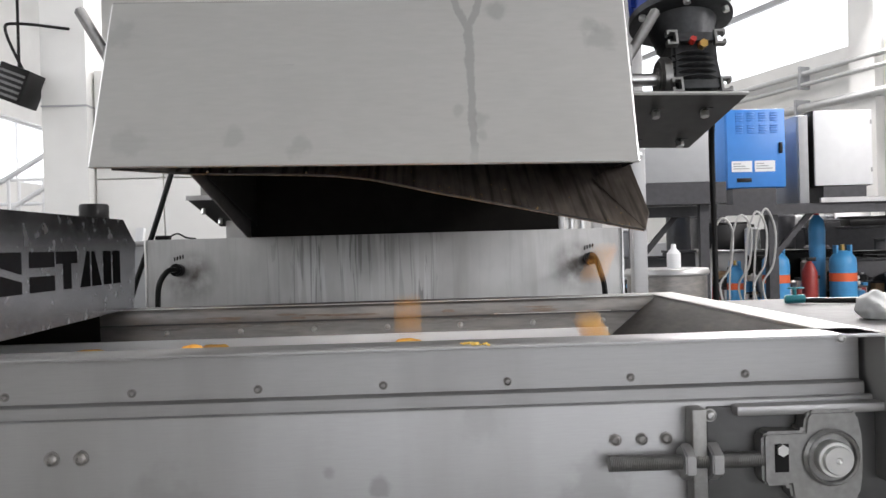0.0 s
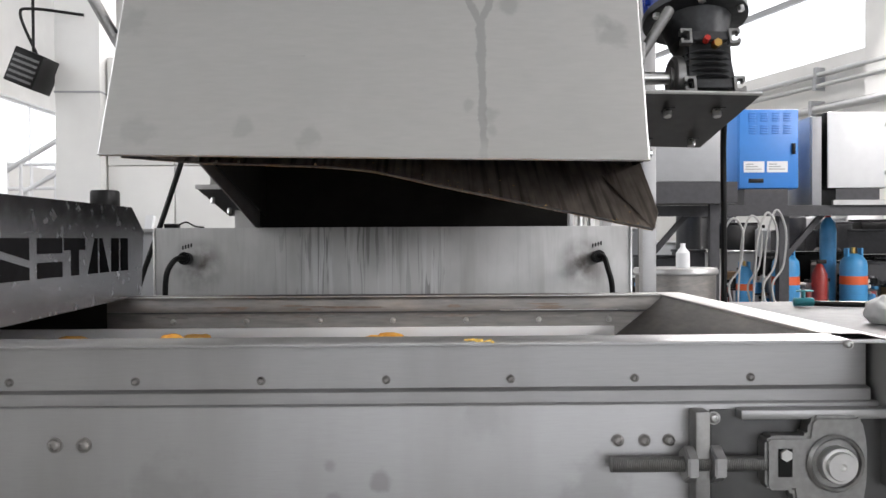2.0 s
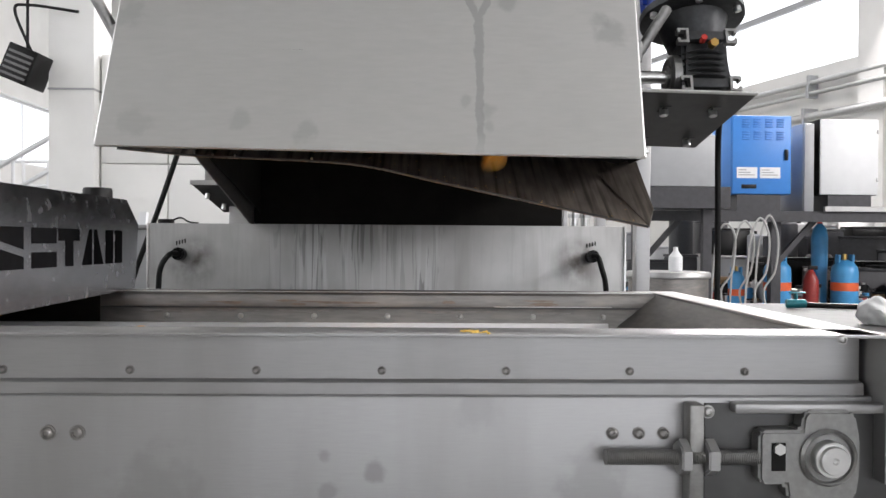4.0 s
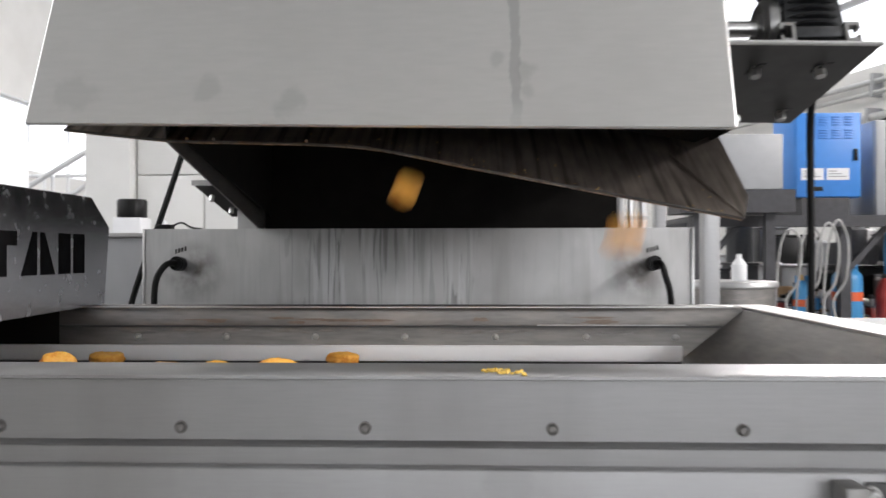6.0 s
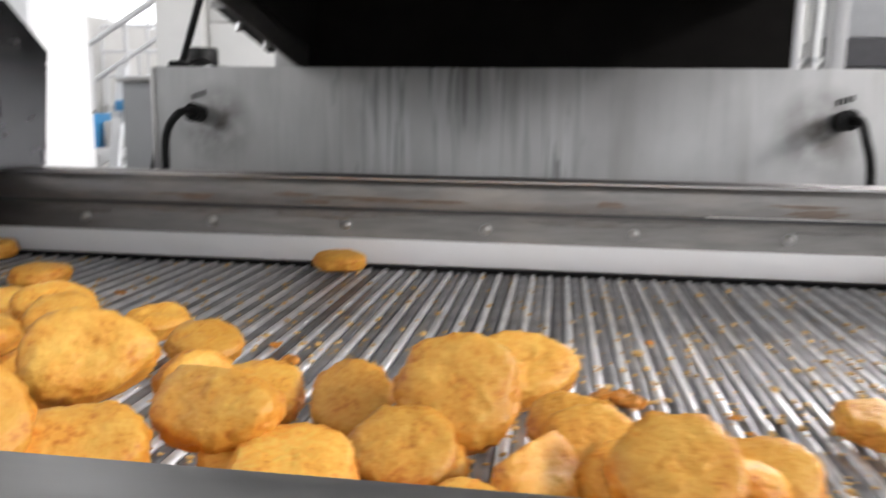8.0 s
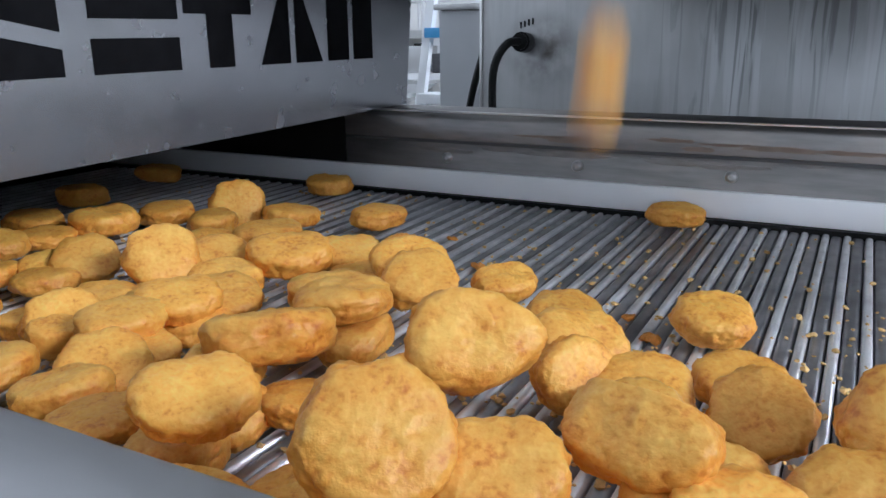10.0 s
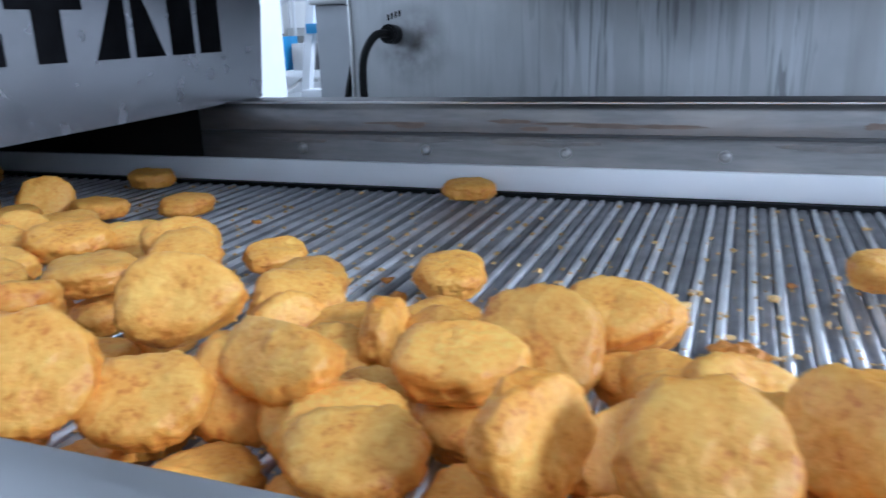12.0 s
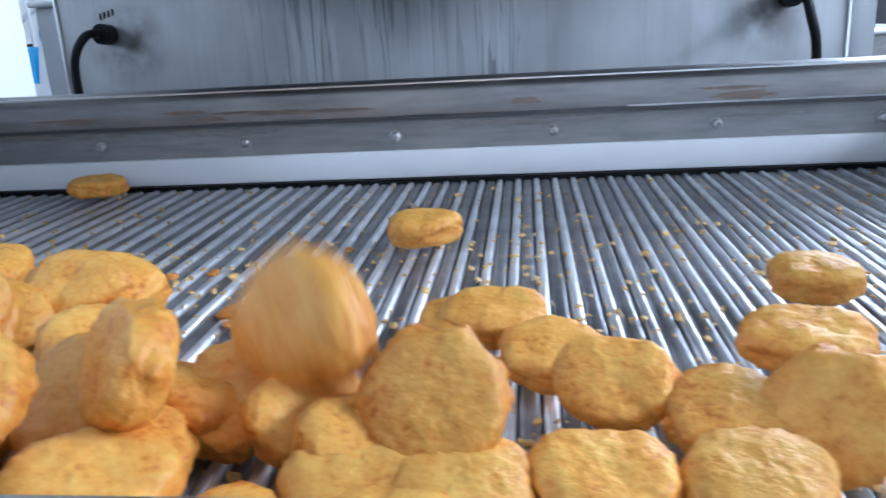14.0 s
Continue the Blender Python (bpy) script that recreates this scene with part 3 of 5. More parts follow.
# ---- belt tensioner on the apron ----
ten = thing("belt_tensioner", "steel take-up bearing unit on a threaded rod", "bearing")
YP = -0.022
part("mounting_plate", box(0.329, 0.344, YP - 0.022, YP - 0.0005, 0.90, 1.028, 0.002), CAST_LIGHT, ten)
part("back_plate", box(0.3505, 0.60, YP - 0.003, YP + 0.0005, 0.86, 1.026, 0.001), DARK_PLATE, ten)
part("guide_rail", box(0.375, 0.60, YP - 0.02, YP - 0.0035, 1.019, 1.029, 0.002), STEEL, ten)
part("guide_rail", box(0.375, 0.60, YP - 0.02, YP - 0.0035, 0.909, 0.919, 0.002), STEEL, ten)
YR = YP - 0.018
thread = bmesh.new()
prof = []
k = 0
z = 0.0
while z < 0.155:
    prof += [(0.0079, z), (0.0068, z + 0.0009)]
    z += 0.0018
lathe(prof, pose(0.246, YR, 0.9755, 0, 90, 0), thread, 16)
part("threaded_rod", thread, CAST_LIGHT, ten, "threaded steel rod")
part("hex_nut", hexagon((0.318, YR, 0.9755), (0.3285, YR, 0.9755), 0.0185), STEEL, ten)
part("hex_nut", hexagon((0.3445, YR, 0.9755), (0.356, YR, 0.9755), 0.0185), STEEL, ten)
h = bmesh.new()
prism([(0.426, 0.936), (0.438, 0.931), (0.488, 0.931), (0.495, 0.938), (0.4985, 0.96), (0.4985, 0.995), (0.494, 1.018), (0.489, 1.0235), (0.446, 1.0235), (0.441, 1.018), (0.439, 1.004), (0.401, 1.004), (0.397, 1.0), (0.397, 0.954), (0.401, 0.95), (0.424, 0.95)], "y", YP - 0.026, YP - 0.004, h, 0.003)
part("bearing_housing", h, CAST_LIGHT, ten, "cast steel bearing housing")
part("slot", box(0.409, 0.423, YP - 0.0265, YP - 0.02, 0.964, 0.992), BLACK, ten)
ring = bmesh.new()
lathe([(0.0275, 0), (0.0285, 0.003), (0.0262, 0.0065), (0.024, 0.005), (0.0235, 0.001)], pose(0.465, YP - 0.026, 0.9775, 90), ring, 32)
part("bearing_ring", ring, CAST_LIGHT, ten)
sh = bmesh.new()
lathe([(0.018, 0), (0.018, 0.010), (0.0172, 0.0115), (0.0142, 0.0115), (0.0142, 0.015), (0.0134, 0.0162), (0.0035, 0.0162), (0.002, 0.014)], pose(0.465, YP - 0.026, 0.9775, 90), sh, 28)
part("shaft_end", sh, BRIGHT, ten)
part("grub_screw", rod((0.416, YP - 0.024, 0.986), (0.416, YP - 0.03, 0.986), 0.006, n=6), BRIGHT, ten)
for zz in (1.018, 0.916):
    screw(ten, pose(0.341 + 0.012, YP - 0.004, zz), 1.3)
for zz in (0.955, 0.985):
    part("bolt", hexagon((0.535, YP - 0.004, zz), (0.535, YP - 0.016, zz), 0.008), BRIGHT, ten)

# ---- the hood over the belt, with its stencilled mark ----
hood = thing("belt_hood", "grey steel tunnel hood with black stencilled mark", "machine cover")
outline = [(-0.045, 1.0995), (0.0095, 1.0995), (0.0105, 1.0905), (0.565, 1.0985), (0.57, 1.0995), (0.636, 1.0995), (0.652, 1.216), (0.595, 1.259), (0.0, 1.259), (-0.058, 1.216)]
part("end_plate", prism(outline, "x", -0.470, -0.465), STEEL_HOOD, hood, "blotched end plate")
# out of view; added so that no light enters the hood from the left
part("far_end_plate", prism(outline, "x", TL - 0.005, TL - 0.0005), STEEL_HOOD, hood)
skin = [(0.636, 1.0995), (0.652, 1.216), (0.595, 1.259), (0.0, 1.259), (-0.058, 1.216), (-0.045, 1.0995)]
inner = [(u * 0.993 + 0.002, v - 0.004 if v > 1.1 else v) for u, v in skin[::-1]]
part("shell", prism(skin + inner, "x", TL, -0.4705), STEEL_HOOD, hood)
# added black skin that stands for the shadow inside the hood
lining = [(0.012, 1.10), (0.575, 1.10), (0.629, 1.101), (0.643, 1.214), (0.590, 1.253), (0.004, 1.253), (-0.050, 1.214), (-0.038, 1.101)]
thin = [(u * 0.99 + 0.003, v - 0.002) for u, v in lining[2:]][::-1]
part("inner_lining", prism(lining[2:] + thin, "x", TL, -0.4715), SHADE_BLACK, hood, "inside sheet coloured black for deep shade")
# black sheet over the back wall paints the hood's shadow there
part("tunnel_lining", box(TL + 0.01, -0.505, TW - 0.006, TW - 0.0045, 1.0445, 1.0972), SHADE_BLACK, hood, "black sheet for the shade on the tunnel wall")
# black stencil marks: plain blocks with slits, one for each sign
for y0, y1, slit in ((0.085, 0.150, "h"), (0.165, 0.237, "d"), (0.258, 0.330, "h"), (0.336, 0.405, "t"), (0.414, 0.494, "a"), (0.503, 0.574, "v")):
    z0, z1 = 1.148, 1.204
    ym, zm, g = (y0 + y1) / 2, (z0 + z1) / 2, 0.006
    bm = bmesh.new()
    xs = (-0.4652, -0.4645)
    if slit == "h":
        box(*xs, y0, y1, z0, zm - g, bm=bm)
        box(*xs, y0, y1, zm + g, z1, bm=bm)
    elif slit == "d":
        prism([(y0, z0), (y1, z0), (y1, z0 + 0.016), (y0, z0 + 0.03)], "x", *xs, bm)
        prism([(y0, z1), (y1, z1), (y1, z1 - 0.03), (y0, z1 - 0.016)], "x", *xs, bm)
    elif slit == "t":
        box(*xs, y0, y1, z1 - 0.018, z1, bm=bm)
        box(*xs, ym - 0.013, ym + 0.013, z0, z1 - 0.0179, bm=bm)
    elif slit == "a":
        prism([(y0, z0), (ym - 0.004, z0), (ym - 0.004, z1), (ym - 0.014, z1)], "x", *xs, bm)
        prism([(ym + 0.004, z0), (y1, z0), (ym + 0.014, z1), (ym + 0.004, z1)], "x", *xs, bm)
    else:
        box(*xs, y0, ym - 0.004, z0, z1, bm=bm)
        box(*xs, ym + 0.004, y1, z0, z1, bm=bm)
    part("stencil_mark", bm, PAINT_BLACK, hood, "black stencil paint mark")

# ---- tilted feed hopper above the belt ----
hop = thing("feed_hopper", "tilted stainless steel feed hopper with greasy discharge tray", "hopper")
PANEL_T = 0.0032
FB, FT = (0.335, 1.319), (0.417, 1.582)      # y, z of the front panel's lower and upper edge
fp = bmesh.new()
n0 = Vector((0, -(FT[1] - FB[1]), FT[0] - FB[0])).normalized()
lo_l, lo_r = Vector((-0.412, FB[0], FB[1] + 0.006)), Vector((0.387, FB[0], FB[1] - 0.005))
up_l, up_r = Vector((-0.402, FT[0], FT[1] + 0.003)), Vector((0.391, FT[0], FT[1] - 0.003))
front_q = [fp.verts.new(v + Vector((0, -0.003, 0))) for v in (lo_l, lo_r, up_r, up_l)]
back_q = [fp.verts.new(v) for v in (lo_l, lo_r, up_r, up_l)]
fp.faces.new(front_q)
fp.faces.new(back_q[::-1])
for i in range(4):
    fp.faces.new((front_q[i], front_q[(i + 1) % 4], back_q[(i + 1) % 4], back_q[i]))
part("front_panel", fp, PANEL, hop, "smooth grey satin steel panel with a dried drip")
# folded edges of the front panel
part("panel_edge", rod(lo_r + Vector((0.0015, 0.002, 0)), up_r + Vector((0.0015, 0.002, 0)), 0.0028, n=8), BRIGHT, hop)
part("panel_edge", rod(lo_l + Vector((-0.0015, 0.002, 0)), up_l + Vector((-0.0015, 0.002, 0)), 0.0022, n=8), BRIGHT, hop)
part("panel_edge", rod(lo_l + Vector((0, -0.001, -0.001)), lo_r + Vector((0, -0.001, -0.001)), 0.0014, n=8), BRIGHT, hop)
BK = 1.265
part("side_panel", sheet([(-0.318, 0.505, 1.330), (-0.384, BK, 1.222), (-0.384, BK, 1.61), (-0.33, 0.505, 1.575)], 0.003), STEEL_OLD, hop)
# panels and added sheets in black: the hopper's inner shade is put into their colour
part("side_panel", sheet([(0.392, 0.35, 1.317), (0.402, 0.6, 1.318), (0.402, 0.6, 1.60), (0.393, 0.42, 1.579)], 0.003), SHADE_BLACK, hop)
part("side_panel", sheet([(0.4022, 0.603, 1.325), (0.43, BK, 1.375), (0.43, BK, 1.62), (0.4022, 0.603, 1.592)], 0.003), SHADE_BLACK, hop)
part("back_panel", sheet([(-0.384, BK, 1.180), (0.43, BK, 1.180), (0.43, BK, 1.62), (-0.384, BK, 1.62)], 0.003), SHADE_BLACK, hop)
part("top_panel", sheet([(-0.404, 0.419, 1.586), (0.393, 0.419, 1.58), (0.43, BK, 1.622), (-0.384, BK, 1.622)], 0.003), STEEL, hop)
part("inner_lining", sheet([(-0.312, 0.507, 1.345), (-0.366, BK - 0.01, 1.262), (-0.366, BK - 0.01, 1.59), (-0.32, 0.507, 1.56)], 0.002), SHADE_BLACK, hop, "inside sheet coloured black for deep shade")
part("inner_lining", sheet([(-0.39, 0.462, 1.345), (0.385, 0.462, 1.335), (0.385, 0.462, 1.565), (-0.39, 0.462, 1.565)], 0.002), SHADE_BLACK, hop, "inside sheet coloured black for deep shade")
part("inner_lining", sheet([(-0.39, 0.47, 1.57), (0.385, 0.47, 1.565), (0.42, BK - 0.006, 1.6), (-0.37, BK - 0.006, 1.6)], 0.002), SHADE_BLACK, hop, "inside sheet coloured black for deep shade")
# twisted discharge tray: level at the left, dropping to the right
LIP = [Vector(p) for p in ((-0.414, 0.42, 1.331), (-0.31, 0.505, 1.329), (-0.2, 0.50, 1.325), (-0.045, 0.465, 1.313), (0.09, 0.415, 1.2815), (0.24, 0.367, 1.247), (0.387, 0.308, 1.212))]


def lip_point(t):
    """A point of the tray's curved lip, t from 0 (level end) to 1 (low end)."""
    u = t * (len(LIP) - 1)
    i = min(int(u), len(LIP) - 2)
    a, b, c, d = LIP[max(i - 1, 0)], LIP[i], LIP[i + 1], LIP[min(i + 2, len(LIP) - 1)]
    w = u - i
    return 0.5 * (2 * b + (c - a) * w + (2 * a - 5 * b + 4 * c - d) * w * w + (3 * b - a - 3 * c + d) * w ** 3)


def tray_point(t, u):
    """The slide that rises inwards from its lip: u from 0 (upper end, inside) to 1 (lip)."""
    top = lip_point(t) + Vector((0, 0.185, 0.128 - 0.02 * t))
    return top.lerp(lip_point(t), u)


tray = bmesh.new()
NT, NU = 40, 8
grid = [[tray.verts.new(tray_point(i / NT, j / NU)) for j in range(NU + 1)] for i in range(NT + 1)]
for i in range(NT):
    for j in range(NU):
        tray.faces.new((grid[i][j], grid[i + 1][j], grid[i + 1][j + 1], grid[i][j + 1]))
bmesh.ops.recalc_face_normals(tray, faces=tray.faces)
bmesh.ops.solidify(tray, geom=tray.faces[:], thickness=0.003)
part("discharge_tray", tray, GREASY, hop, "brown greasy streaked tray")
part("tray_flap", sheet([(0.389, 0.309, 1.211), (0.405, 0.345, 1.237), (0.41, 0.47, 1.326), tuple(tray_point(0.94, 0.3))], 0.003), GREASY, hop, "upright end flap of the slide")
part("tray_lip", tube([lip_point(k / 12) for k in range(13)], 0.0016), DARK_PLATE, hop)
for t in (0.2, 0.26, 0.42):
    q = lip_point(t) + Vector((0, -0.004, 0.004))
    part("rivet", rod(q, q + Vector((0, -0.003, -0.0015)), 0.0022), STEEL_OLD, hop)
# black as well, to sink into the painted shade of the hopper
part("infeed_plate", box(-0.30, 0.37, 0.56, 0.80, 1.432, 1.436), SHADE_BLACK, hop)


on_panel = lambda z: 0.335 + 0.3118 * (z - 1.319)
for x0, x1, z in ((-0.17, -0.12, 1.477), (-0.26, -0.25, 1.476)):
    part("scratch", box(x0, x1, on_panel(z) - PANEL_T - 0.0003, on_panel(z) - PANEL_T + 0.0003, z, z + 0.0008), DRIP_DARK, hop)
# swing handles at both sides
for s, x, x2, zt, zb in ((-1, -0.456, -0.415, 1.58, 1.50), (1, 0.446, 0.400, 1.56, 1.485)):
    hb = rod((x, 0.415, zt), (x2, 0.43, zb), 0.0085, n=16, bevel=0.003)
    part("handle", hb, CAST_LIGHT, hop, "round polished steel handle")
    part("handle_block", box(x2 - 0.006, x2 + 0.006, 0.415, 0.445, zb - 0.012, zb + 0.022, 0.002), CAST_LIGHT, hop)
part("bolt", hexagon((0.389, 0.352, 1.326), (0.398, 0.352, 1.326), 0.005), BRIGHT, hop)
# grease crumbs along the tray lip
gc = bmesh.new()
for i in range(60):
    q = tray_point(rng.uniform(0.42, 0.97), 1 - rng.random() ** 3 * 0.3)
    crumb_bm(gc, q.x, q.y, q.z + 0.001, rng.uniform(0.0006, 0.0013))
tagged(link("tray_crumbs", gc, CRUMB), "golden crumbs stuck to the greasy tray", "crumbs", kind="stuff")

# ---- gear motor on its shelf ----
gm = thing("gear_motor", "dark worm gearbox with blue motor on a slotted shelf", "motor")
shelf = bmesh.new()
sheet([(0.394, 0.40, 1.425), (0.582, 0.40, 1.421), (0.560, 0.615, 1.364), (0.394, 0.615, 1.368)], 0.005, shelf)
part("shelf", shelf, DARK_PLATE, gm, "dark steel shelf with slots and bolts")
part("shelf_edge", rod((0.394, 0.3985, 1.426), (0.582, 0.3985, 1.422), 0.003, n=8), BRIGHT, gm)
for x, y in ((0.45, 0.45), (0.53, 0.45), (0.45, 0.575), (0.53, 0.575)):
    z = 1.423 - (y - 0.40) * 0.26
    part("slot", box(x - 0.004, x + 0.004, y - 0.03, y + 0.03, z - 0.006, z - 0.0045), BLACK, gm)
    part("bolt", hexagon((x, y, z - 0.004), (x, y - 0.004, z - 0.016), 0.007), BRIGHT, gm)
GX, GY = 0.514, 0.455
T = pose(GX, GY, 1.412, -15)
body = bmesh.new()
prism([(-0.036, 0.004), (0.036, 0.004), (0.041, 0.03), (0.037, 0.075), (0.034, 0.112), (-0.034, 0.112), (-0.037, 0.075), (-0.041, 0.03)], "y", -0.036, 0.042, body, 0.006)
lathe([(0.044, 0.112), (0.05, 0.13), (0.058, 0.156)], pose(0, 0.01, 0), body, 28)
for k in range(5):
    lathe([(0.044, 0), (0.0465, 0.002), (0.044, 0.004)], pose(0, -0.002, 0.032 + 0.0105 * k), body, 24)
body.transform(T)
part("gearbox", body, CAST, gm, "ribbed dark grey cast gearbox")
for zf in (0.001, 0.084):
    for sx in (-1, 1):
        lug = bmesh.new()
        hook = ((-9, 0), (9, 0), (9, 8), (5, 8), (5, 4), (-5, 4), (-5, 21), (5, 21), (5, 17), (9, 17), (9, 25), (-9, 25))
        prism([(sx * (0.0385 + 0.001 * u), zf + 0.002 + 0.001 * v) for u, v in hook], "y", -0.052, -0.04, lug)
        lug.transform(T)
        part("mounting_lug", lug, CAST_LIGHT, gm)
    brg = box(-0.029, 0.029, -0.05, -0.036, zf + 0.008, zf + 0.024, 0.003)
    brg.transform(T)
    part("cover_plate", brg, CAST, gm)
fl = bmesh.new()
lathe([(0.058, 0.157), (0.078, 0.158), (0.0855, 0.16), (0.0855, 0.172), (0.08, 0.176), (0.07, 0.176)], T @ pose(0, 0.01, 0), fl, 40)
part("motor_flange", fl, CAST, gm, "dark round flange")
for k in range(6):
    a = radians(20 + 60 * k)
    bb = hexagon((0.078 * math.cos(a), 0.01 + 0.076 * math.sin(a), 0.150), (0.076 * math.cos(a), 0.01 + 0.076 * math.sin(a), 0.159), 0.006)
    bb.transform(T)
    part("bolt", bb, BRIGHT, gm)
mo = bmesh.new()
lathe([(0.07, 0.1765), (0.074, 0.182), (0.074, 0.34), (0.06, 0.36)], T @ pose(0, 0.01, 0), mo, 36)
part("motor_body", mo, MOTOR_BLUE, gm, "blue motor")
for k in range(18):
    fin = box(0.0735, 0.082, -0.0015, 0.0015, 0.19, 0.33)
    fin.transform(T @ pose(0, 0.01, 0) @ Matrix.Rotation(2 * math.pi * k / 18, 4, "Z"))
    part("cooling_fin", fin, MOTOR_BLUE, gm)
hub = bmesh.new()
lathe([(0.036, 0), (0.036, 0.012), (0.03, 0.016), (0.022, 0.014), (0.018, 0.014), (0.018, 0.018), (0.008, 0.018)], T @ pose(-0.038, 0, 0.05, 0, -90, 0), hub, 28)
part("output_hub", hub, CAST_LIGHT, gm, "round output hub with bolts")
shf = rod((-0.125, 0, 0.05), (-0.05, 0, 0.05), 0.0105, n=18)
shf.transform(T)
part("output_shaft", shf, BRIGHT, gm)
br = rod((0.006, -0.05, 0.082), (0.006, -0.064, 0.080), 0.007, n=6)
br.transform(T)
part("oil_plug", br, BRASS, gm, "brass oil plug")
rd = rod((-0.008, -0.048, 0.090), (-0.008, -0.06, 0.091), 0.005, n=8)
rd.transform(T)
part("vent_cap", rd, RED, gm, "red vent cap")

# cable that hangs from the motor
cb = thing("motor_cable", "thick black hanging motor cable", "cable")
part("sheath", tube([(0.66, 0.74, 1.50), (0.695, 0.86, 1.42), (0.705, 0.885, 1.25), (0.706, 0.887, 1.1), (0.70, 0.88, 0.9), (0.66, 0.86, 0.78)], 0.0066), BLACK, cb)
part("gland", rod((0.60, 0.60, 1.56), (0.66, 0.74, 1.50), 0.009), BLACK, cb)

# ---- long steel box behind the belt ----
tank = thing("steel_tank", "long stainless steel box with dried drip streaks", "tank")
part("front_plate", box(-0.625, 0.571, 1.165, 1.169, 0.70, 1.2305, 0.001), TANK, tank, "streaked front with drips")
part("back_plate", box(-0.625, 0.571, 1.546, 1.55, 0.70, 1.2305, 0.001), STEEL, tank)
part("side_plate", box(-0.6245, -0.6205, 1.1695, 1.5455, 0.70, 1.23, 0.001), STEEL, tank)
part("side_plate", box(0.5665, 0.5705, 1.1695, 1.5455, 0.70, 1.23, 0.001), STEEL, tank)
part("bottom", box(-0.62, 0.566, 1.1695, 1.5455, 0.701, 0.705), STEEL, tank)
part("left_edge", box(-0.63, -0.6252, 1.162, 1.18, 0.70, 1.231, 0.001), BRIGHT, tank)
part("right_edge", box(0.5712, 0.576, 1.162, 1.18, 0.70, 1.231, 0.001), BRIGHT, tank)
for x in (-0.58, 0.53):
    for y in (1.2, 1.5):
        part("leg", box(x - 0.02, x + 0.02, y - 0.02, y + 0.02, 0, 0.70), STEEL, tank)
for x, s in ((-0.545, -1), (0.487, 1)):
    c = thing("power_cable", "black cable bending out of the steel box", "cable")
    part("gland", rod((x, 1.165, 1.153), (x, 1.135, 1.155), 0.016, n=12, bevel=0.003), BLACK, c)
    part("sheath", tube([(x, 1.14, 1.155), (x + s * 0.012 * (1 if s < 0 else 0.6), 1.115, 1.153), (x + s * 0.03 * (1 if s < 0 else 0.5), 1.108, 1.125), (x + s * 0.036 * (1 if s < 0 else 0.7), 1.108, 1.08), (x + s * 0.036 * (1 if s < 0 else 0.8), 1.115, 0.98), (x + s * 0.03, 1.13, 0.80)], 0.0068), BLACK, c)
    wr = bmesh.new()
    for k in range(4):
        box(x - 0.012 + 0.007 * k, x - 0.009 + 0.007 * k, 1.1642, 1.165, 1.176 + 0.002 * k, 1.186 + 0.002 * k, bm=wr)
    part("pen_mark", wr, PAINT_BLACK, tank, "scribbled pen mark")

kn = thing("black_plug", "small black plug with a wire on the steel box", "plug")
part("body", box(-0.612, -0.578, 1.19, 1.22, 1.231, 1.242, 0.003), BLACK, kn)
part("wire", tube([(-0.58, 1.205, 1.238), (-0.56, 1.21, 1.246), (-0.545, 1.23, 1.236), (-0.53, 1.26, 1.2335)], 0.0022, n=8), BLACK, kn)
# steel uprights and pipes behind the box
for x0, x1, y, z1 in ((0.663, 0.703, 1.39, 2.2), (0.60, 0.63, 1.62, 2.2), (0.437, 0.452, 1.30, 2.0), (-0.46, -0.40, 1.30, 1.42)):
    p = thing("steel_post", "square stainless steel upright", "post", "steel posts")
    part("tube", box(x0, x1, y, y + 0.04, 0, z1, 0.003), STEEL, p)
    part("foot_plate", box(x0 - 0.03, x1 + 0.03, y - 0.03, y + 0.07, 0.0005, 0.008), STEEL, p)
for x in (0.523, 0.556):
    p = thing("steam_pipe", "thin polished vertical pipe with clamp", "pipe", "steam pipes")
    part("tube", rod((x, 1.58, 0), (x, 1.58, 2.3), 0.013, n=16), BRIGHT, p)
    part("clamp", rod((x, 1.58, 1.265), (x, 1.58, 1.275), 0.018, n=16), PIPE, p)
# second shelf on the far side
sb = thing("side_bracket", "dark steel bracket with bolts", "bracket")
part("plate", sheet([(-0.53, 1.21, 1.335), (-0.44, 1.21, 1.335), (-0.44, 1.33, 1.27), (-0.48, 1.33, 1.27)], 0.006), DARK_PLATE, sb)
part("front_edge", box(-0.535, -0.43, 1.203, 1.209, 1.33, 1.342), STEEL, sb)
part("upright", box(-0.50, -0.46, 1.215, 1.23, 1.343, 1.39), CAST_LIGHT, sb)
for x, y, z in ((-0.50, 1.24, 1.31), (-0.47, 1.29, 1.285)):
    part("bolt", rod((x, y, z), (x, y - 0.004, z - 0.014), 0.006, n=6), BRIGHT, sb)
dc = thing("diagonal_cable", "black cable running down slantwise", "cable")
part("sheath", tube([(-0.625, 1.4, 1.44), (-0.66, 1.4, 1.335), (-0.70, 1.4, 1.22), (-0.754, 1.4, 1.068), (-0.79, 1.4, 0.90)], 0.0075), BLACK, dc)
# grey cabinet beyond the box
gc2 = thing("side_cabinet", "light grey sheet metal cabinet", "cabinet")
part("body", box(-0.975, -0.665, 1.66, 2.1, 0, 1.222, 0.004), GREY, gc2)
part("rim", box(-0.985, -0.655, 1.65, 2.11, 1.2225, 1.236, 0.003), STEEL, gc2)

# ---- flat frame to the right of the trough ----
fr = thing("side_table", "flat stainless steel side table", "table")
part("tabletop", box(0.5315, 1.6, -0.2, 1.0, 1.035, 1.05, 0.003), TABLE, fr)
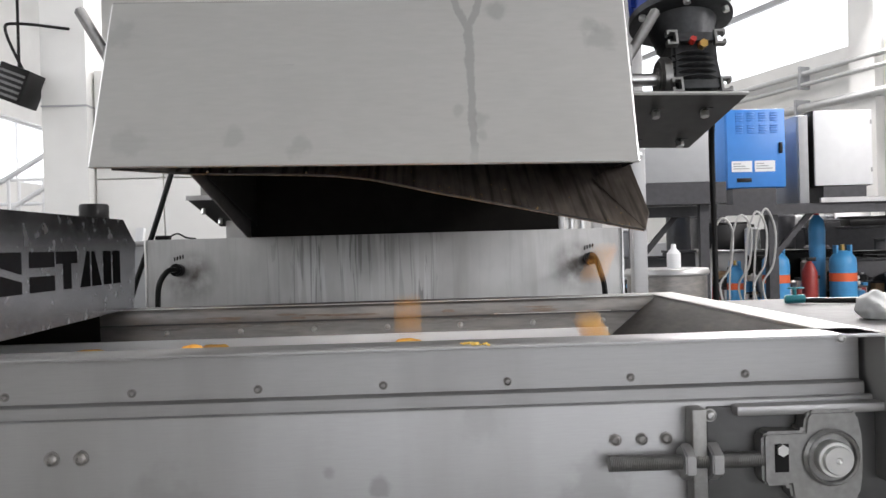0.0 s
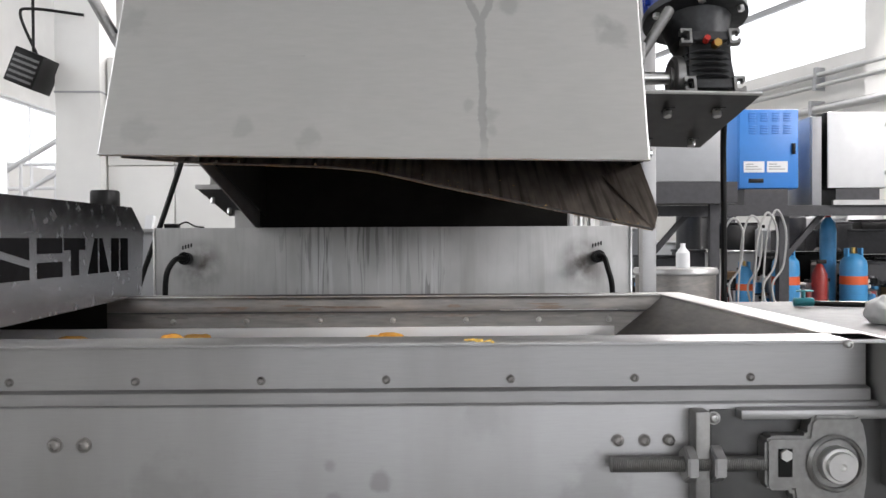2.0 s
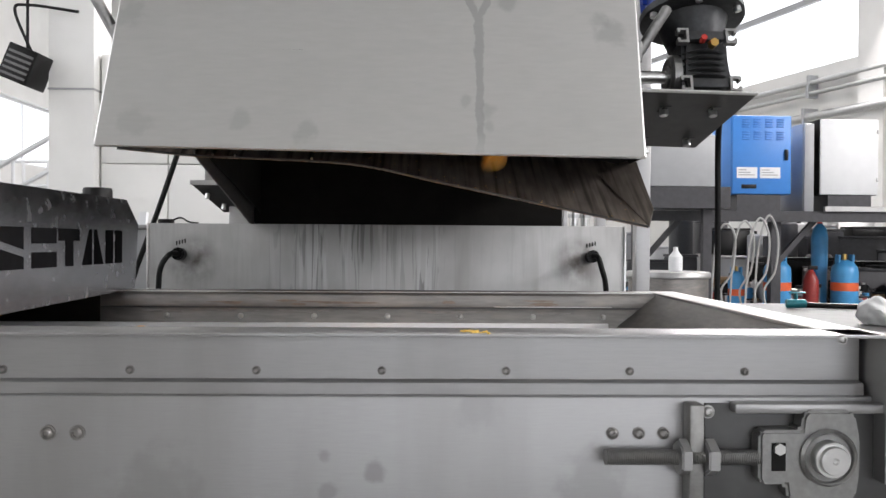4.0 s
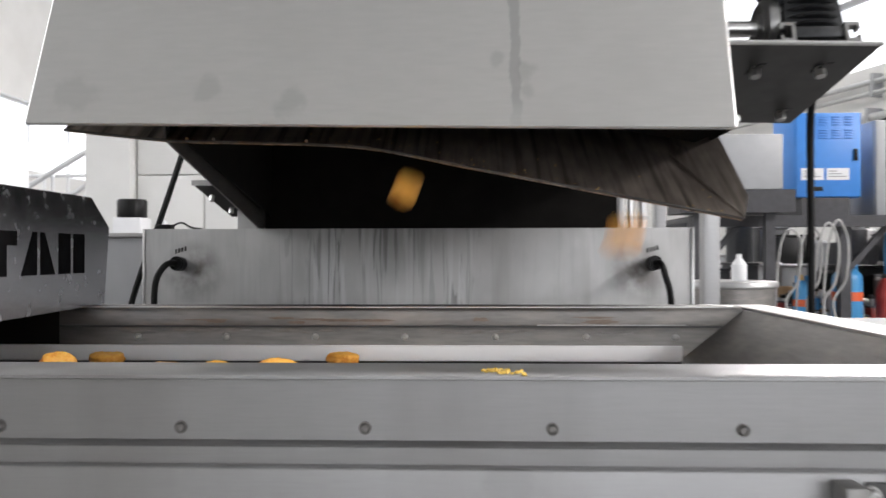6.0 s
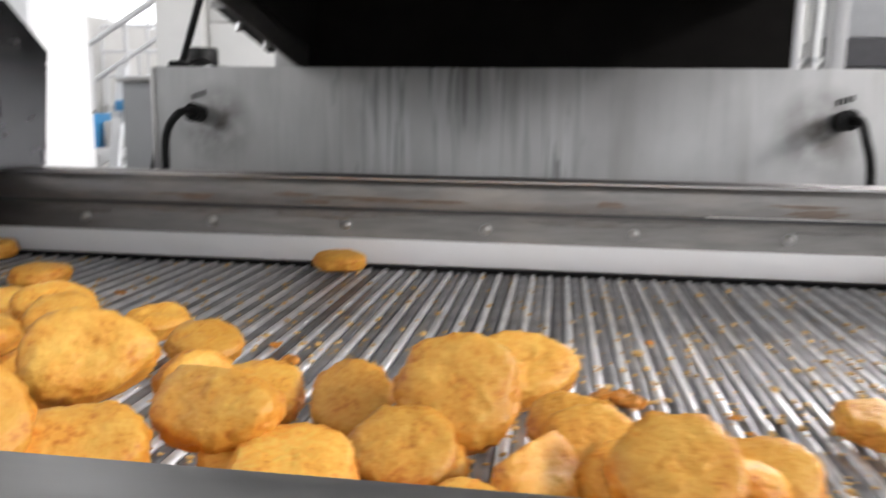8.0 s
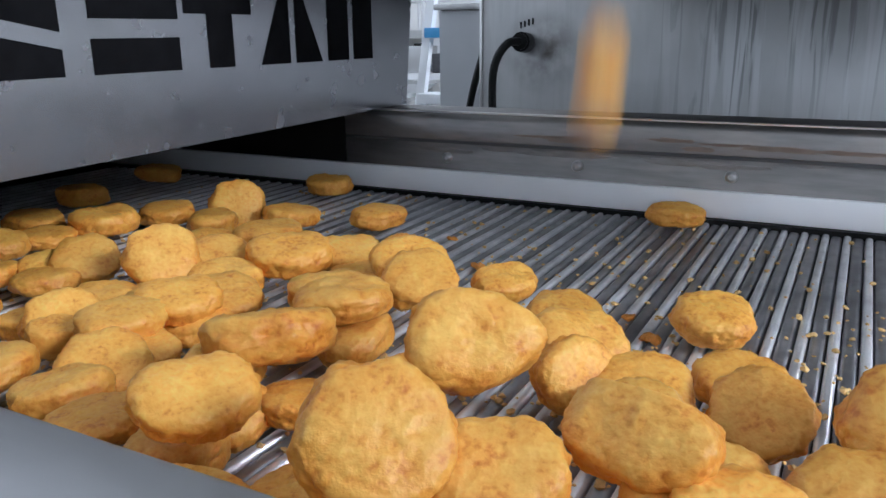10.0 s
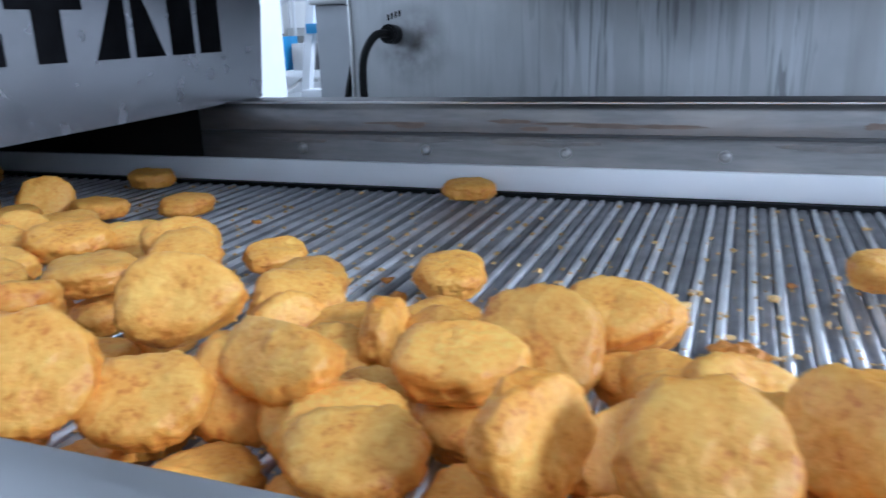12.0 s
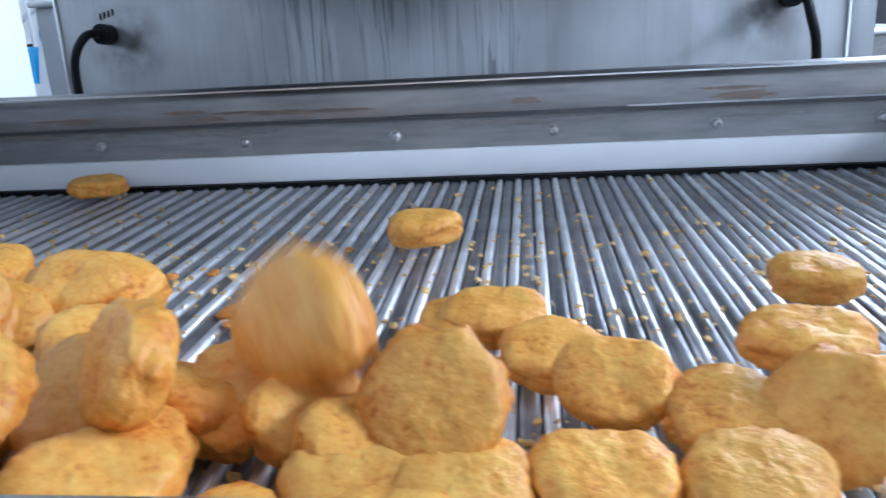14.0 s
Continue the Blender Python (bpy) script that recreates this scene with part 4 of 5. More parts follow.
for x in (0.66, 1.56):
    for y in (-0.16, 0.96):
        part("leg", box(x - 0.02, x + 0.02, y - 0.02, y + 0.02, 0, 1.035), STEEL, fr)
vl = thing("teal_valve", "small teal valve with a dark hose", "valve")
part("body", rod((0.845, 0.86, 1.060), (0.885, 0.85, 1.061), 0.0095, n=14, bevel=0.002), TEAL, vl)
part("stem", rod((0.865, 0.855, 1.066), (0.865, 0.855, 1.082), 0.004, n=10), TEAL, vl)
part("lever", box(0.85, 0.885, 0.851, 0.858, 1.0825, 1.086, 0.001), TEAL, vl)
part("hose", tube([(0.885, 0.85, 1.058), (0.96, 0.83, 1.057), (1.06, 0.80, 1.057), (1.2, 0.82, 1.057)], 0.006), BLACK, vl)
bg = thing("plastic_bag", "crumpled clear plastic bag on the table", "bag")
bm = bmesh.new()
bmesh.ops.create_icosphere(bm, subdivisions=4, radius=0.034)
for v in bm.verts:
    nz = noise.noise(v.co * 28) + 0.6 * noise.noise(v.co * 60)
    v.co *= 1 + 0.3 * nz
    v.co.z = max(v.co.z * 0.8, -0.02)
bm.transform(Matrix.Translation((0.85, 0.52, 1.071)))
part("film", bm, BAG, bg)

# ---- storage rack with cabinets, far right ----
RY = 4.75
rack = thing("steel_rack", "tall dark steel rack carrying cabinets", "rack")
part("deck", box(1.55, 4.4, RY, RY + 1.0, 1.38, 1.42), RACK, rack)
part("beam", box(1.55, 4.4, RY - 0.05, RY - 0.001, 1.35, 1.425), RACK, rack)
part("lower_deck", box(1.5, 5.2, RY + 0.1, RY + 2.1, 0.58, 0.62), RACK, rack)
for x in (1.6, 2.6, 3.5, 4.35):
    part("leg", box(x - 0.035, x + 0.035, RY + 0.03, RY + 0.1, 0, 1.38), RACK, rack)
    part("brace", sheet([(x, RY + 0.065, 1.05), (x + 0.05, RY + 0.065, 1.05), (x + 0.33, RY + 0.065, 1.37), (x + 0.28, RY + 0.065, 1.37)], 0.03), RACK, rack)
part("rail", box(2.9, 5.2, RY - 0.08, RY - 0.052, 1.425, 1.46), STEEL, rack)
for x in (2.5, 3.17, 4.0):
    part("spacer", box(x - 0.16, x + 0.16, RY + 0.1, RY + 0.6, 1.421, 1.55), RACK, rack)


def cabinet(name, label, x0, x1, y0, z0, z1, depth, material, side):
    c = thing(name, label, "cabinet")
    part("body", box(x0, x1, y0 + 0.022, y0 + depth, z0, z1, 0.006), side, c)
    d = part("door", box(x0 + 0.004, x1 - 0.004, y0, y0 + 0.02, z0 + 0.004, z1 - 0.004, 0.005), material, c)
    return c, d


cab, door = cabinet("blue_cabinet", "bright blue control cabinet with louvres and labels", 2.30, 2.74, RY + 0.1, 1.5515, 2.13, 0.4, CABINET_BLUE, CABINET_BLUE)
for row in range(2):
    for col in range(4):
        for k in range(4):
            x = 2.37 + col * 0.085
            z = 1.95 + row * 0.09 + k * 0.018
            part("louvre", box(x, x + 0.055, RY + 0.092, RY + 0.0995, z, z + 0.008, 0.001), CABINET_BLUE, door)
for x in (2.335, 2.505):
    part("label_plate", box(x, x + 0.15, RY + 0.096, RY + 0.0998, 1.67, 1.75), WHITE, door, "white label with grey bars")
    for k in range(3):
        part("label_bar", box(x + 0.012, x + 0.13 - 0.03 * k, RY + 0.0945, RY + 0.0958, 1.69 + 0.018 * k, 1.697 + 0.018 * k), GREY, door)
part("grille", box(2.37, 2.48, RY + 0.095, RY + 0.0998, 1.595, 1.625, 0.002), BLACK, door)
part("door_handle", box(2.685, 2.71, RY + 0.085, RY + 0.0998, 1.80, 1.88, 0.004), BLACK, door)
cabinet("grey_cabinet", "grey sheet metal switch cabinet", 2.84, 2.92, RY + 0.12, 1.4215, 2.08, 0.4, GREY, GREY)
c, d = cabinet("white_cabinet", "white enamel switch cabinet with black side", 2.95, 3.385, RY + 0.1, 1.5515, 2.11, 0.3, WHITE, BLACK)
for z in (1.65, 2.0):
    part("hinge", box(3.365, 3.377, RY + 0.09, RY + 0.0998, z, z + 0.03, 0.002), STEEL, d)
duct = thing("sheet_duct", "wide grey sheet metal duct on the rack", "duct")
part("body", box(1.42, 2.02, 4.35, 4.7, 1.57, 1.91, 0.006), GREY, duct)
part("dark_underside", box(1.40, 2.1, 4.36, 4.7, 1.426, 1.5695), RACK, duct)
part("support", box(1.5, 1.56, 4.45, 4.5, 0, 1.4255), RACK, duct)
part("support", box(1.95, 2.01, 4.45, 4.5, 0, 1.4255), RACK, duct)


def gas_bottle(x, y, z, r, hgt, label):
    g = thing("gas_bottle", label, "gas bottle", "gas bottles")
    m = pose(x, y, z)
    part("shell", lathe([(r * 0.8, 0), (r, 0.03), (r, hgt * 0.72), (r * 0.93, hgt * 0.8), (r * 0.6, hgt * 0.88), (r * 0.25, hgt * 0.91)], m, n=24), GAS_BLUE, g)
    part("band", lathe([(r * 1.004, hgt * 0.45), (r * 1.006, hgt * 0.455), (r * 1.006, hgt * 0.57), (r * 1.004, hgt * 0.575)], m, n=24), ORANGE, g, "orange red band")
    part("valve", rod((x, y, z + hgt * 0.91), (x, y, z + hgt), r * 0.16, n=10), BRASS, g)
    for s in (-1, 1):
        part("collar", box(x + s * r * 0.55 - 0.008, x + s * r * 0.55 + 0.008, y - r * 0.3, y + r * 0.3, z + hgt * 0.85, z + hgt * 0.99, 0.003), GAS_BLUE, g)


gas_bottle(2.70, 4.98, 0.6205, 0.098, 0.5, "blue gas bottle with orange band")
gas_bottle(3.21, 4.98, 0.6205, 0.095, 0.5, "blue gas bottle with orange band")
gas_bottle(2.42, 5.05, 0.6205, 0.06, 0.40, "slim blue gas bottle with orange band")
tb = thing("tall_bottle", "slim blue oxygen bottle with red cap", "gas bottle")
part("shell", lathe([(0.05, 0), (0.052, 0.02), (0.062, 0.62), (0.05, 0.69), (0.02, 0.73)], pose(3.13, 5.2, 0.6205), n=18), GAS_BLUE, tb)
part("valve", rod((3.13, 5.2, 1.3505), (3.13, 5.2, 1.40), 0.02, n=10), RED, tb)
ex = thing("fire_extinguisher", "red fire extinguisher on the rack", "extinguisher")
part("shell", lathe([(0.05, 0), (0.055, 0.02), (0.055, 0.3), (0.03, 0.36), (0.015, 0.38)], pose(2.94, 4.95, 0.6205), n=18), DARK_RED, ex)
part("handle", box(2.92, 2.99, 4.94, 4.96, 1.001, 1.03, 0.004), BLACK, ex)
# white hoses looping from the rack
for i, (x, y) in enumerate(((2.12, 4.6), (2.26, 4.62), (2.36, 4.6), (2.44, 4.64))):
    hz = thing("white_hose", "thin white looping hose", "hose", "white hoses")
    r2 = random.Random(i)
    part("tube", tube([(x - 0.06, y, 0.621), (x - 0.05, y, 0.9), (x - 0.03, y - 0.02, 1.22), (x + 0.03, y - 0.03, 1.33 + 0.02 * i), (x + 0.10, y - 0.02, 1.24), (x + 0.09, y, 1.0), (x + 0.02, y + 0.02, 0.85), (x + 0.07, y, 0.621)], 0.0075, n=8), HOSE, hz)
# clutter on the lower deck and at the back
r3 = random.Random(11)
for i in range(64):
    x, y = r3.uniform(1.62, 4.9), r3.choice((5.45, 5.75, 6.1, 6.45)) + r3.uniform(-0.05, 0.05)
    kind = r3.choice(("crate", "drum", "pot", "crate"))
    material = r3.choice((RACK, RACK, GREY, CARD, STEEL, CAST, BLACK, BLACK, CAST, WHITE, STEEL_OLD))
    s = r3.uniform(0.1, 0.24)
    hgt = r3.uniform(0.2, 0.5) + 0.3 * (y > 5.9)
    names = {RACK: "dark", GREY: "grey", CARD: "brown cardboard", STEEL: "bare steel", CAST: "dark cast", BLACK: "black", RED: "red", WHITE: "white", STEEL_OLD: "worn steel"}
    if kind == "crate":
        o = thing("workshop_box", names[material] + " workshop box on the rack", "box")
        part("body", box(x - s, x + s, y - 0.1, y + 0.1, 0.6205, 0.6205 + hgt, 0.01), material, o)
        part("lid", box(x - s - 0.006, x + s + 0.006, y - 0.106, y + 0.106, 0.621 + hgt, 0.64 + hgt, 0.004), material, o)
    elif kind == "drum":
        o = thing("round_drum", names[material] + " round drum on the rack", "drum")
        part("body", lathe([(0.1, 0), (0.105, 0.01), (0.105, hgt * 0.5), (0.11, hgt * 0.52), (0.105, hgt * 0.54), (0.105, hgt), (0.09, hgt + 0.02)], pose(x, y - 0.02, 0.6205), n=20), material, o)
        part("cap", rod((x + 0.04, y - 0.02, 0.6407 + hgt), (x + 0.04, y - 0.02, 0.67 + hgt), 0.02), BLACK, o)
    else:
        o = thing("machine_part", names[material] + " machine part on the rack", "machine part")
        part("base", box(x - s * 0.7, x + s * 0.7, y - 0.08, y + 0.08, 0.6205, 0.6205 + hgt * 0.4, 0.008), material, o)
        part("barrel", rod((x - s, y, 0.6207 + hgt * 0.4 + 0.06), (x + s, y, 0.6207 + hgt * 0.4 + 0.06), 0.06, n=16, bevel=0.006), STEEL, o)
# small loose parts heaped between the larger ones
r4 = random.Random(4)
for i in range(150):
    x, y = r4.uniform(1.6, 4.6), r4.uniform(5.1, 5.36)
    s, hgt = r4.uniform(0.02, 0.07), r4.uniform(0.04, 0.2)
    material, look_of = r4.choice(((BLACK, "black"), (CAST, "dark cast"), (RACK, "dark"), (STEEL, "bare steel"), (PIPE, "galvanised"), (WHITE, "white"), (DARK_RED, "dark red"), (CARD, "brown"), (BLACK, "black"), (GAS_BLUE, "blue")))
    z = 0.6205
    if i % 3 == 0:
        o = thing("pipe_fitting", look_of + " pipe fitting among parts on the rack", "fitting")
        part("barrel", rod((x - s, y, z + 0.035), (x + s, y + 0.02, z + 0.035), 0.034, n=12, bevel=0.004), material, o)
        part("neck", rod((x, y, z + 0.06), (x, y, z + 0.06 + hgt), 0.016, n=10), PIPE, o)
        part("collar", rod((x, y, z + 0.06 + hgt), (x, y, z + 0.085 + hgt), 0.026, n=8), material, o)
    elif i % 3 == 1:
        o = thing("spare_part_bin", look_of + " parts bin among parts on the rack", "bin")
        part("body", box(x - s, x + s, y - 0.04, y + 0.04, z, z + hgt, 0.004), material, o)
        part("rim", box(x - s - 0.006, x + s + 0.006, y - 0.046, y + 0.046, z + hgt, z + hgt + 0.012, 0.003), RACK, o)
    else:
        o = thing("motor_spare", look_of + " spare motor among parts on the rack", "motor")
        part("foot", box(x - s, x + s, y - 0.03, y + 0.03, z, z + 0.02, 0.003), RACK, o)
        part("casing", rod((x, y, z + 0.0205), (x, y, z + 0.03 + hgt * 1.4), 0.03 + s * 0.3, n=14, bevel=0.006), material, o)
        part("cap", rod((x, y, z + 0.0305 + hgt * 1.4), (x, y, z + 0.045 + hgt * 1.4), 0.018, n=10), PIPE, o)
# steel drum standing by the post
dr = thing("steel_drum", "dull grey steel drum", "drum")
part("body", lathe([(0.19, 0), (0.2, 0.02), (0.2, 0.33), (0.206, 0.345), (0.2, 0.36), (0.2, 1.02), (0.185, 1.04)], pose(1.32, 3.2, 0), n=32), STEEL_OLD, dr)
part("rim", lathe([(0.205, 1.012), (0.212, 1.02), (0.212, 1.035), (0.205, 1.045)], pose(1.32, 3.2, 0), n=32), STEEL, dr)
jug = thing("white_jug", "white plastic jug on the drum", "jug")
part("body", lathe([(0.032, 0), (0.035, 0.008), (0.035, 0.075), (0.013, 0.105), (0.012, 0.125)], pose(1.36, 3.2, 1.0455), n=18), WHITE, jug)

# pipes along the right side of the hall
for i, (z, r, off) in enumerate(((3.22, 0.035, 0.1), (3.08, 0.03, 0.12), (2.78, 0.055, 0.16))):
    p = thing("wall_pipe", "long galvanised pipe along the hall wall", "pipe", "wall pipes")
    t1 = rod((-off, -6, z), (-off, 4.9, z), r, n=12)
    t1.transform(EAST)
    part("tube", t1, PIPE, p)
    for k in range(7):
        c1 = box(-off - r - 0.01, -0.001, -5 + 1.5 * k, -4.96 + 1.5 * k, z - r - 0.02, z + r + 0.06)
        c1.transform(EAST)
        part("clamp", c1, GREY, p)
for y in (-5.0 + 0.35, 0.1):
    p = thing("hall_column", "white painted hall column", "column", "hall columns", "structure")
    c1 = box(-0.12, -0.001, y - 0.18, y + 0.18, 0, H - 0.5)
    c1.transform(EAST)
    part("shaft", c1, WALL, p)
tr = thing("window_transom", "grey steel beam across the windows", "beam", kind="structure")
c1 = box(-0.06, -0.002, -6, 5.0, 4.24, 4.32)
c1.transform(EAST)
part("web", c1, GREY, tr)
for y in (1, 5, 9, 12.4):
    p = thing("roof_beam", "pale steel roof beam", "beam", "roof beams", "structure")
    xe = 5.2 - 0.3096 * (y - 8.0)
    part("web", box(-5.55, xe, y - 0.08, y + 0.08, H - 0.44, H - 0.001), ROOF, p)
    part("flange", box(-5.55, xe, y - 0.16, y + 0.16, H - 0.48, H - 0.4405), ROOF, p)

# ---- left background: column, wall, stair, heater ----
p = thing("white_column", "white painted square column", "column", kind="structure")
part("shaft", box(-2.98, -2.62, 5.6, 5.95, 0, H), WALL, p)
part("strap", box(-2.985, -2.615, 5.59, 5.96, 2.40, 2.415), GREY, p)
w = thing("white_panels", "white sandwich panel partition", "partition", kind="structure")
for i in range(4):
    for k in range(3):
        part("panel", box(-2.6 + 0.55 * i, -2.06 + 0.55 * i, 5.7, 5.8, 0.02 + 0.9 * k, 0.91 + 0.9 * k, 0.006), WALL, w)
st = thing("service_stair", "white steel service stair with handrails", "stair")
for s in (0, 0.8):
    part("foot", box(-4.95, -4.8, 6.37 + s, 6.43 + s, 0, 0.32), WHITE, st)
    part("handrail", rod((-4.9, 6.4 + s, 1.2), (-2.95, 6.4 + s, 2.35), 0.025, n=10), WHITE, st)
    part("stringer", sheet([(-4.9, 6.4 + s, 0.1), (-2.95, 6.4 + s, 1.3), (-2.95, 6.4 + s, 1.5), (-4.9, 6.4 + s, 0.3)], 0.03), WHITE, st)
    for k in range(6):
        x = -4.7 + 0.34 * k
        part("baluster", rod((x, 6.4 + s, 0.25 + 0.2 * k), (x, 6.4 + s, 1.3 + 0.2 * k), 0.016, n=8), WHITE, st)
for k in range(7):
    part("step", box(-4.8 + 0.27 * k, -4.5 + 0.27 * k, 6.42, 7.18, 0.18 + 0.175 * k, 0.21 + 0.175 * k), PIPE, st)
mz = thing("mezzanine_rail", "white railing along a raised walkway", "railing")
for z in (1.55, 1.85, 2.15):
    part("rail", rod((-5.5, 9.0, z), (-3.3, 9.0, z), 0.022, n=8), WHITE, mz)
for k in range(8):
    part("post", rod((-5.5 + 0.3 * k, 9.0, 1.2), (-5.5 + 0.3 * k, 9.0, 2.15), 0.02, n=8), WHITE, mz)
part("walkway", box(-5.55, -3.2, 9.0, 10.2, 1.1, 1.2), PIPE, mz)
for x in (-5.4, -3.4):
    part("leg", box(x - 0.05, x + 0.05, 9.5, 9.6, 0, 1.0995), PIPE, mz)
ht = thing("hanging_heater", "black unit heater hanging from the roof", "heater")
T2 = pose(-3.1, 5.5, 2.56, 0, 22, 0)
b1 = box(-0.12, 0.12, -0.15, 0.15, -0.15, 0.13, 0.01)
b1.transform(T2)
part("casing", b1, BLACK, ht)
for k in range(5):
    b2 = box(-0.1, 0.1, -0.158, -0.1505, -0.12 + 0.045 * k, -0.1 + 0.045 * k)
    b2.transform(T2)
    part("fin", b2, DARK_PLATE, ht)
part("hanger", rod((-3.1, 5.5, 2.68), (-3.1, 5.5, H), 0.012, n=8), BLACK, ht)
part("feed_pipe", tube([(-3.07, 5.5, 2.68), (-3.2, 5.5, 3.0), (-3.1, 5.5, 3.05), (-2.7, 5.5, 3.0)], 0.012), BLACK, ht)
can = thing("black_canister", "black round canister on a stand", "canister")
part("body", lathe([(0.10, 0), (0.105, 0.01), (0.105, 0.12), (0.095, 0.135)], pose(-2.38, 5.1, 1.44), n=24), BLACK, can)
part("stand", box(-2.48, -2.28, 5.0, 5.2, 0, 1.4395, 0.004), WHITE, can)
# ladder and white workshop gear seen past the hood
ld = thing("blue_ladder", "white step ladder with blue treads", "ladder")
for x in (-1.42, -1.12):
    part("stile", sheet([(x, 2.05, 0), (x + 0.03, 2.05, 0), (x + 0.09, 2.3, 1.3), (x + 0.06, 2.3, 1.3)], 0.025), WHITE, ld)
for k in range(6):
    t = (k + 0.6) / 6.2
    part("tread", box(-1.40 + 0.06 * t, -1.09 + 0.06 * t, 2.02 + 0.25 * t, 2.12 + 0.25 * t, 1.3 * t - 0.02, 1.3 * t + 0.012, 0.003), GAS_BLUE if k % 2 else WHITE, ld)
wc = thing("white_locker", "tall bright white locker", "locker")
part("body", box(-3.25, -2.44, 3.42, 3.87, 0, 1.82, 0.01), WHITE, wc)
for x0, x1 in ((-3.24, -2.855), (-2.845, -2.45)):
    d1 = part("door", box(x0, x1, 3.40, 3.419, 0.05, 1.81, 0.004), WHITE, wc)
    part("handle", box(x1 - 0.05, x1 - 0.03, 3.385, 3.3995, 0.9, 1.0, 0.003), GREY, d1)
wb = thing("work_bench", "white bench with tools beyond the conveyor", "bench")
part("top", box(-4.6, -2.2, 4.7, 5.3, 0.86, 0.9), WHITE, wb)
for x in (-4.5, -2.3):
    part("leg", box(x - 0.03, x + 0.03, 4.75, 4.81, 0, 0.8595), GREY, wb)
for i in range(9):
    x = -4.4 + 0.24 * i
    material = (RED, GREY, WHITE, CARD, BLACK, GAS_BLUE, STEEL, RACK, WHITE)[i]
    o = thing("tool_box", ("red", "grey", "white", "brown", "black", "blue", "steel", "dark", "white")[i] + " tool box on the white bench", "box")
    hgt = 0.08 + 0.05 * ((i * 7) % 4)
    part("body", box(x, x + 0.18, 4.8, 5.0, 0.9005, 0.9 + hgt, 0.006), material, o)
    part("handle", box(x + 0.05, x + 0.13, 4.88, 4.9, 0.901 + hgt, 0.92 + hgt, 0.004), BLACK, o)

# ---- fried nuggets ----


def nugget_mesh(seed, ax, ay, az, point=0.0, flat=0.0):
    """A lumpy fried disc, semi-axes ax, ay, az; point pulls one end to a tip, flat cuts a side."""
    bm = bmesh.new()
    bmesh.ops.create_icosphere(bm, subdivisions=5, radius=1)
    o = Vector((seed * 3.1, seed * 1.7, seed * 0.9))
    for v in bm.verts:
        c = v.co.normalized()
        e = (abs(c.x) ** 2.3 + abs(c.y) ** 2.3) ** (1 / 2.3)
        f = (e ** 3.8 + abs(c.z) ** 3.8) ** (-1 / 3.8)      # a rounded disc
        p = c * f
        p *= 1 + 0.09 * noise.noise(c * 1.5 + o)
        q = Vector((p.x * ax, p.y * ay, p.z * az * 0.88))
        rim = 1 - min(abs(c.z) * 1.4, 1.0)          # the rim is more ragged than the faces
        rough = 0.0010 * noise.noise(q * 60 + o) + (0.0006 + 0.0014 * rim) * noise.noise(q * 150 + o) + (0.0006 + 0.0008 * rim) * noise.noise(q * 360 + o) + 0.0007 * noise.noise(q * 620 + o)
        q += Vector((c.x, c.y, c.z * 1.6)).normalized() * rough
        if point and q.x > 0:
            k = q.x / ax
            q.y *= 1 - point * 0.55 * k * k
            q.x *= 1 + point * 0.25 * k
        if flat:
            q.y = min(q.y, ay * (1 - flat)) + 0.15 * max(0, q.y - ay * (1 - flat))
        v.co = q
    k = 0.049 / (max(v.co.x for v in bm.verts) - min(v.co.x for v in bm.verts))
    bmesh.ops.scale(bm, vec=(k, k, 1), verts=bm.verts)
    me = bpy.data.meshes.new("nugget")
    bm.to_mesh(me)
    bm.free()
    me.shade_smooth()
    me.materials.append(CRUST)
    return me


SHAPES = [nugget_mesh(1, 0.0255, 0.0245, 0.0092), nugget_mesh(2, 0.027, 0.0225, 0.0098), nugget_mesh(3, 0.0285, 0.0235, 0.0108, 0.8),
          nugget_mesh(4, 0.0238, 0.023, 0.0112), nugget_mesh(5, 0.028, 0.021, 0.0095, 0.3, 0.25), nugget_mesh(6, 0.026, 0.022, 0.0115, 0.5),
          nugget_mesh(7, 0.0235, 0.0225, 0.0088), nugget_mesh(8, 0.0295, 0.0215, 0.0105, 0.0, 0.35)]
MOVES = []                  # (thing, rows) for motions()
STEPS = [0, 0.1] + [0.5 * k for k in range(1, 28)] + [13.9, 14.0]
LABELS = ("round golden fried nugget lying on the steel belt", "golden brown fried nugget leaning in the heap", "golden fried nugget tumbling down onto the belt")


def rider(shape, xb, y, z, rx, ry, rz, scale=0.98, label=0):
    """A nugget that lies on the belt and rides with it; xb is its x at the clip's start."""
    ob = tagged(new("nugget", SHAPES[shape]), LABELS[label], "nugget", "fried nuggets")
    ob.scale = (scale,) * 3
    MOVES.append((ob, [(t, pose(xb - BELT_SPEED * t, y, z, rx, ry, rz)) for t in STEPS]))
    return ob


def flake(xb, y, r):
    """A ragged bit of crust that rides on the belt."""
    bm = bmesh.new()
    for i in range(4):
        crumb_bm(bm, rng.uniform(-r, r) * 0.6, rng.uniform(-r, r) * 0.5, 0, r * rng.uniform(0.35, 0.6))
    ob = tagged(link("crust_flake", bm, FLAKE), "small orange flake of fried crust on the belt", "crumb", "crust flakes")
    MOVES.append((ob, [(t, pose(xb - BELT_SPEED * t, y, ZB)) for t in STEPS]))


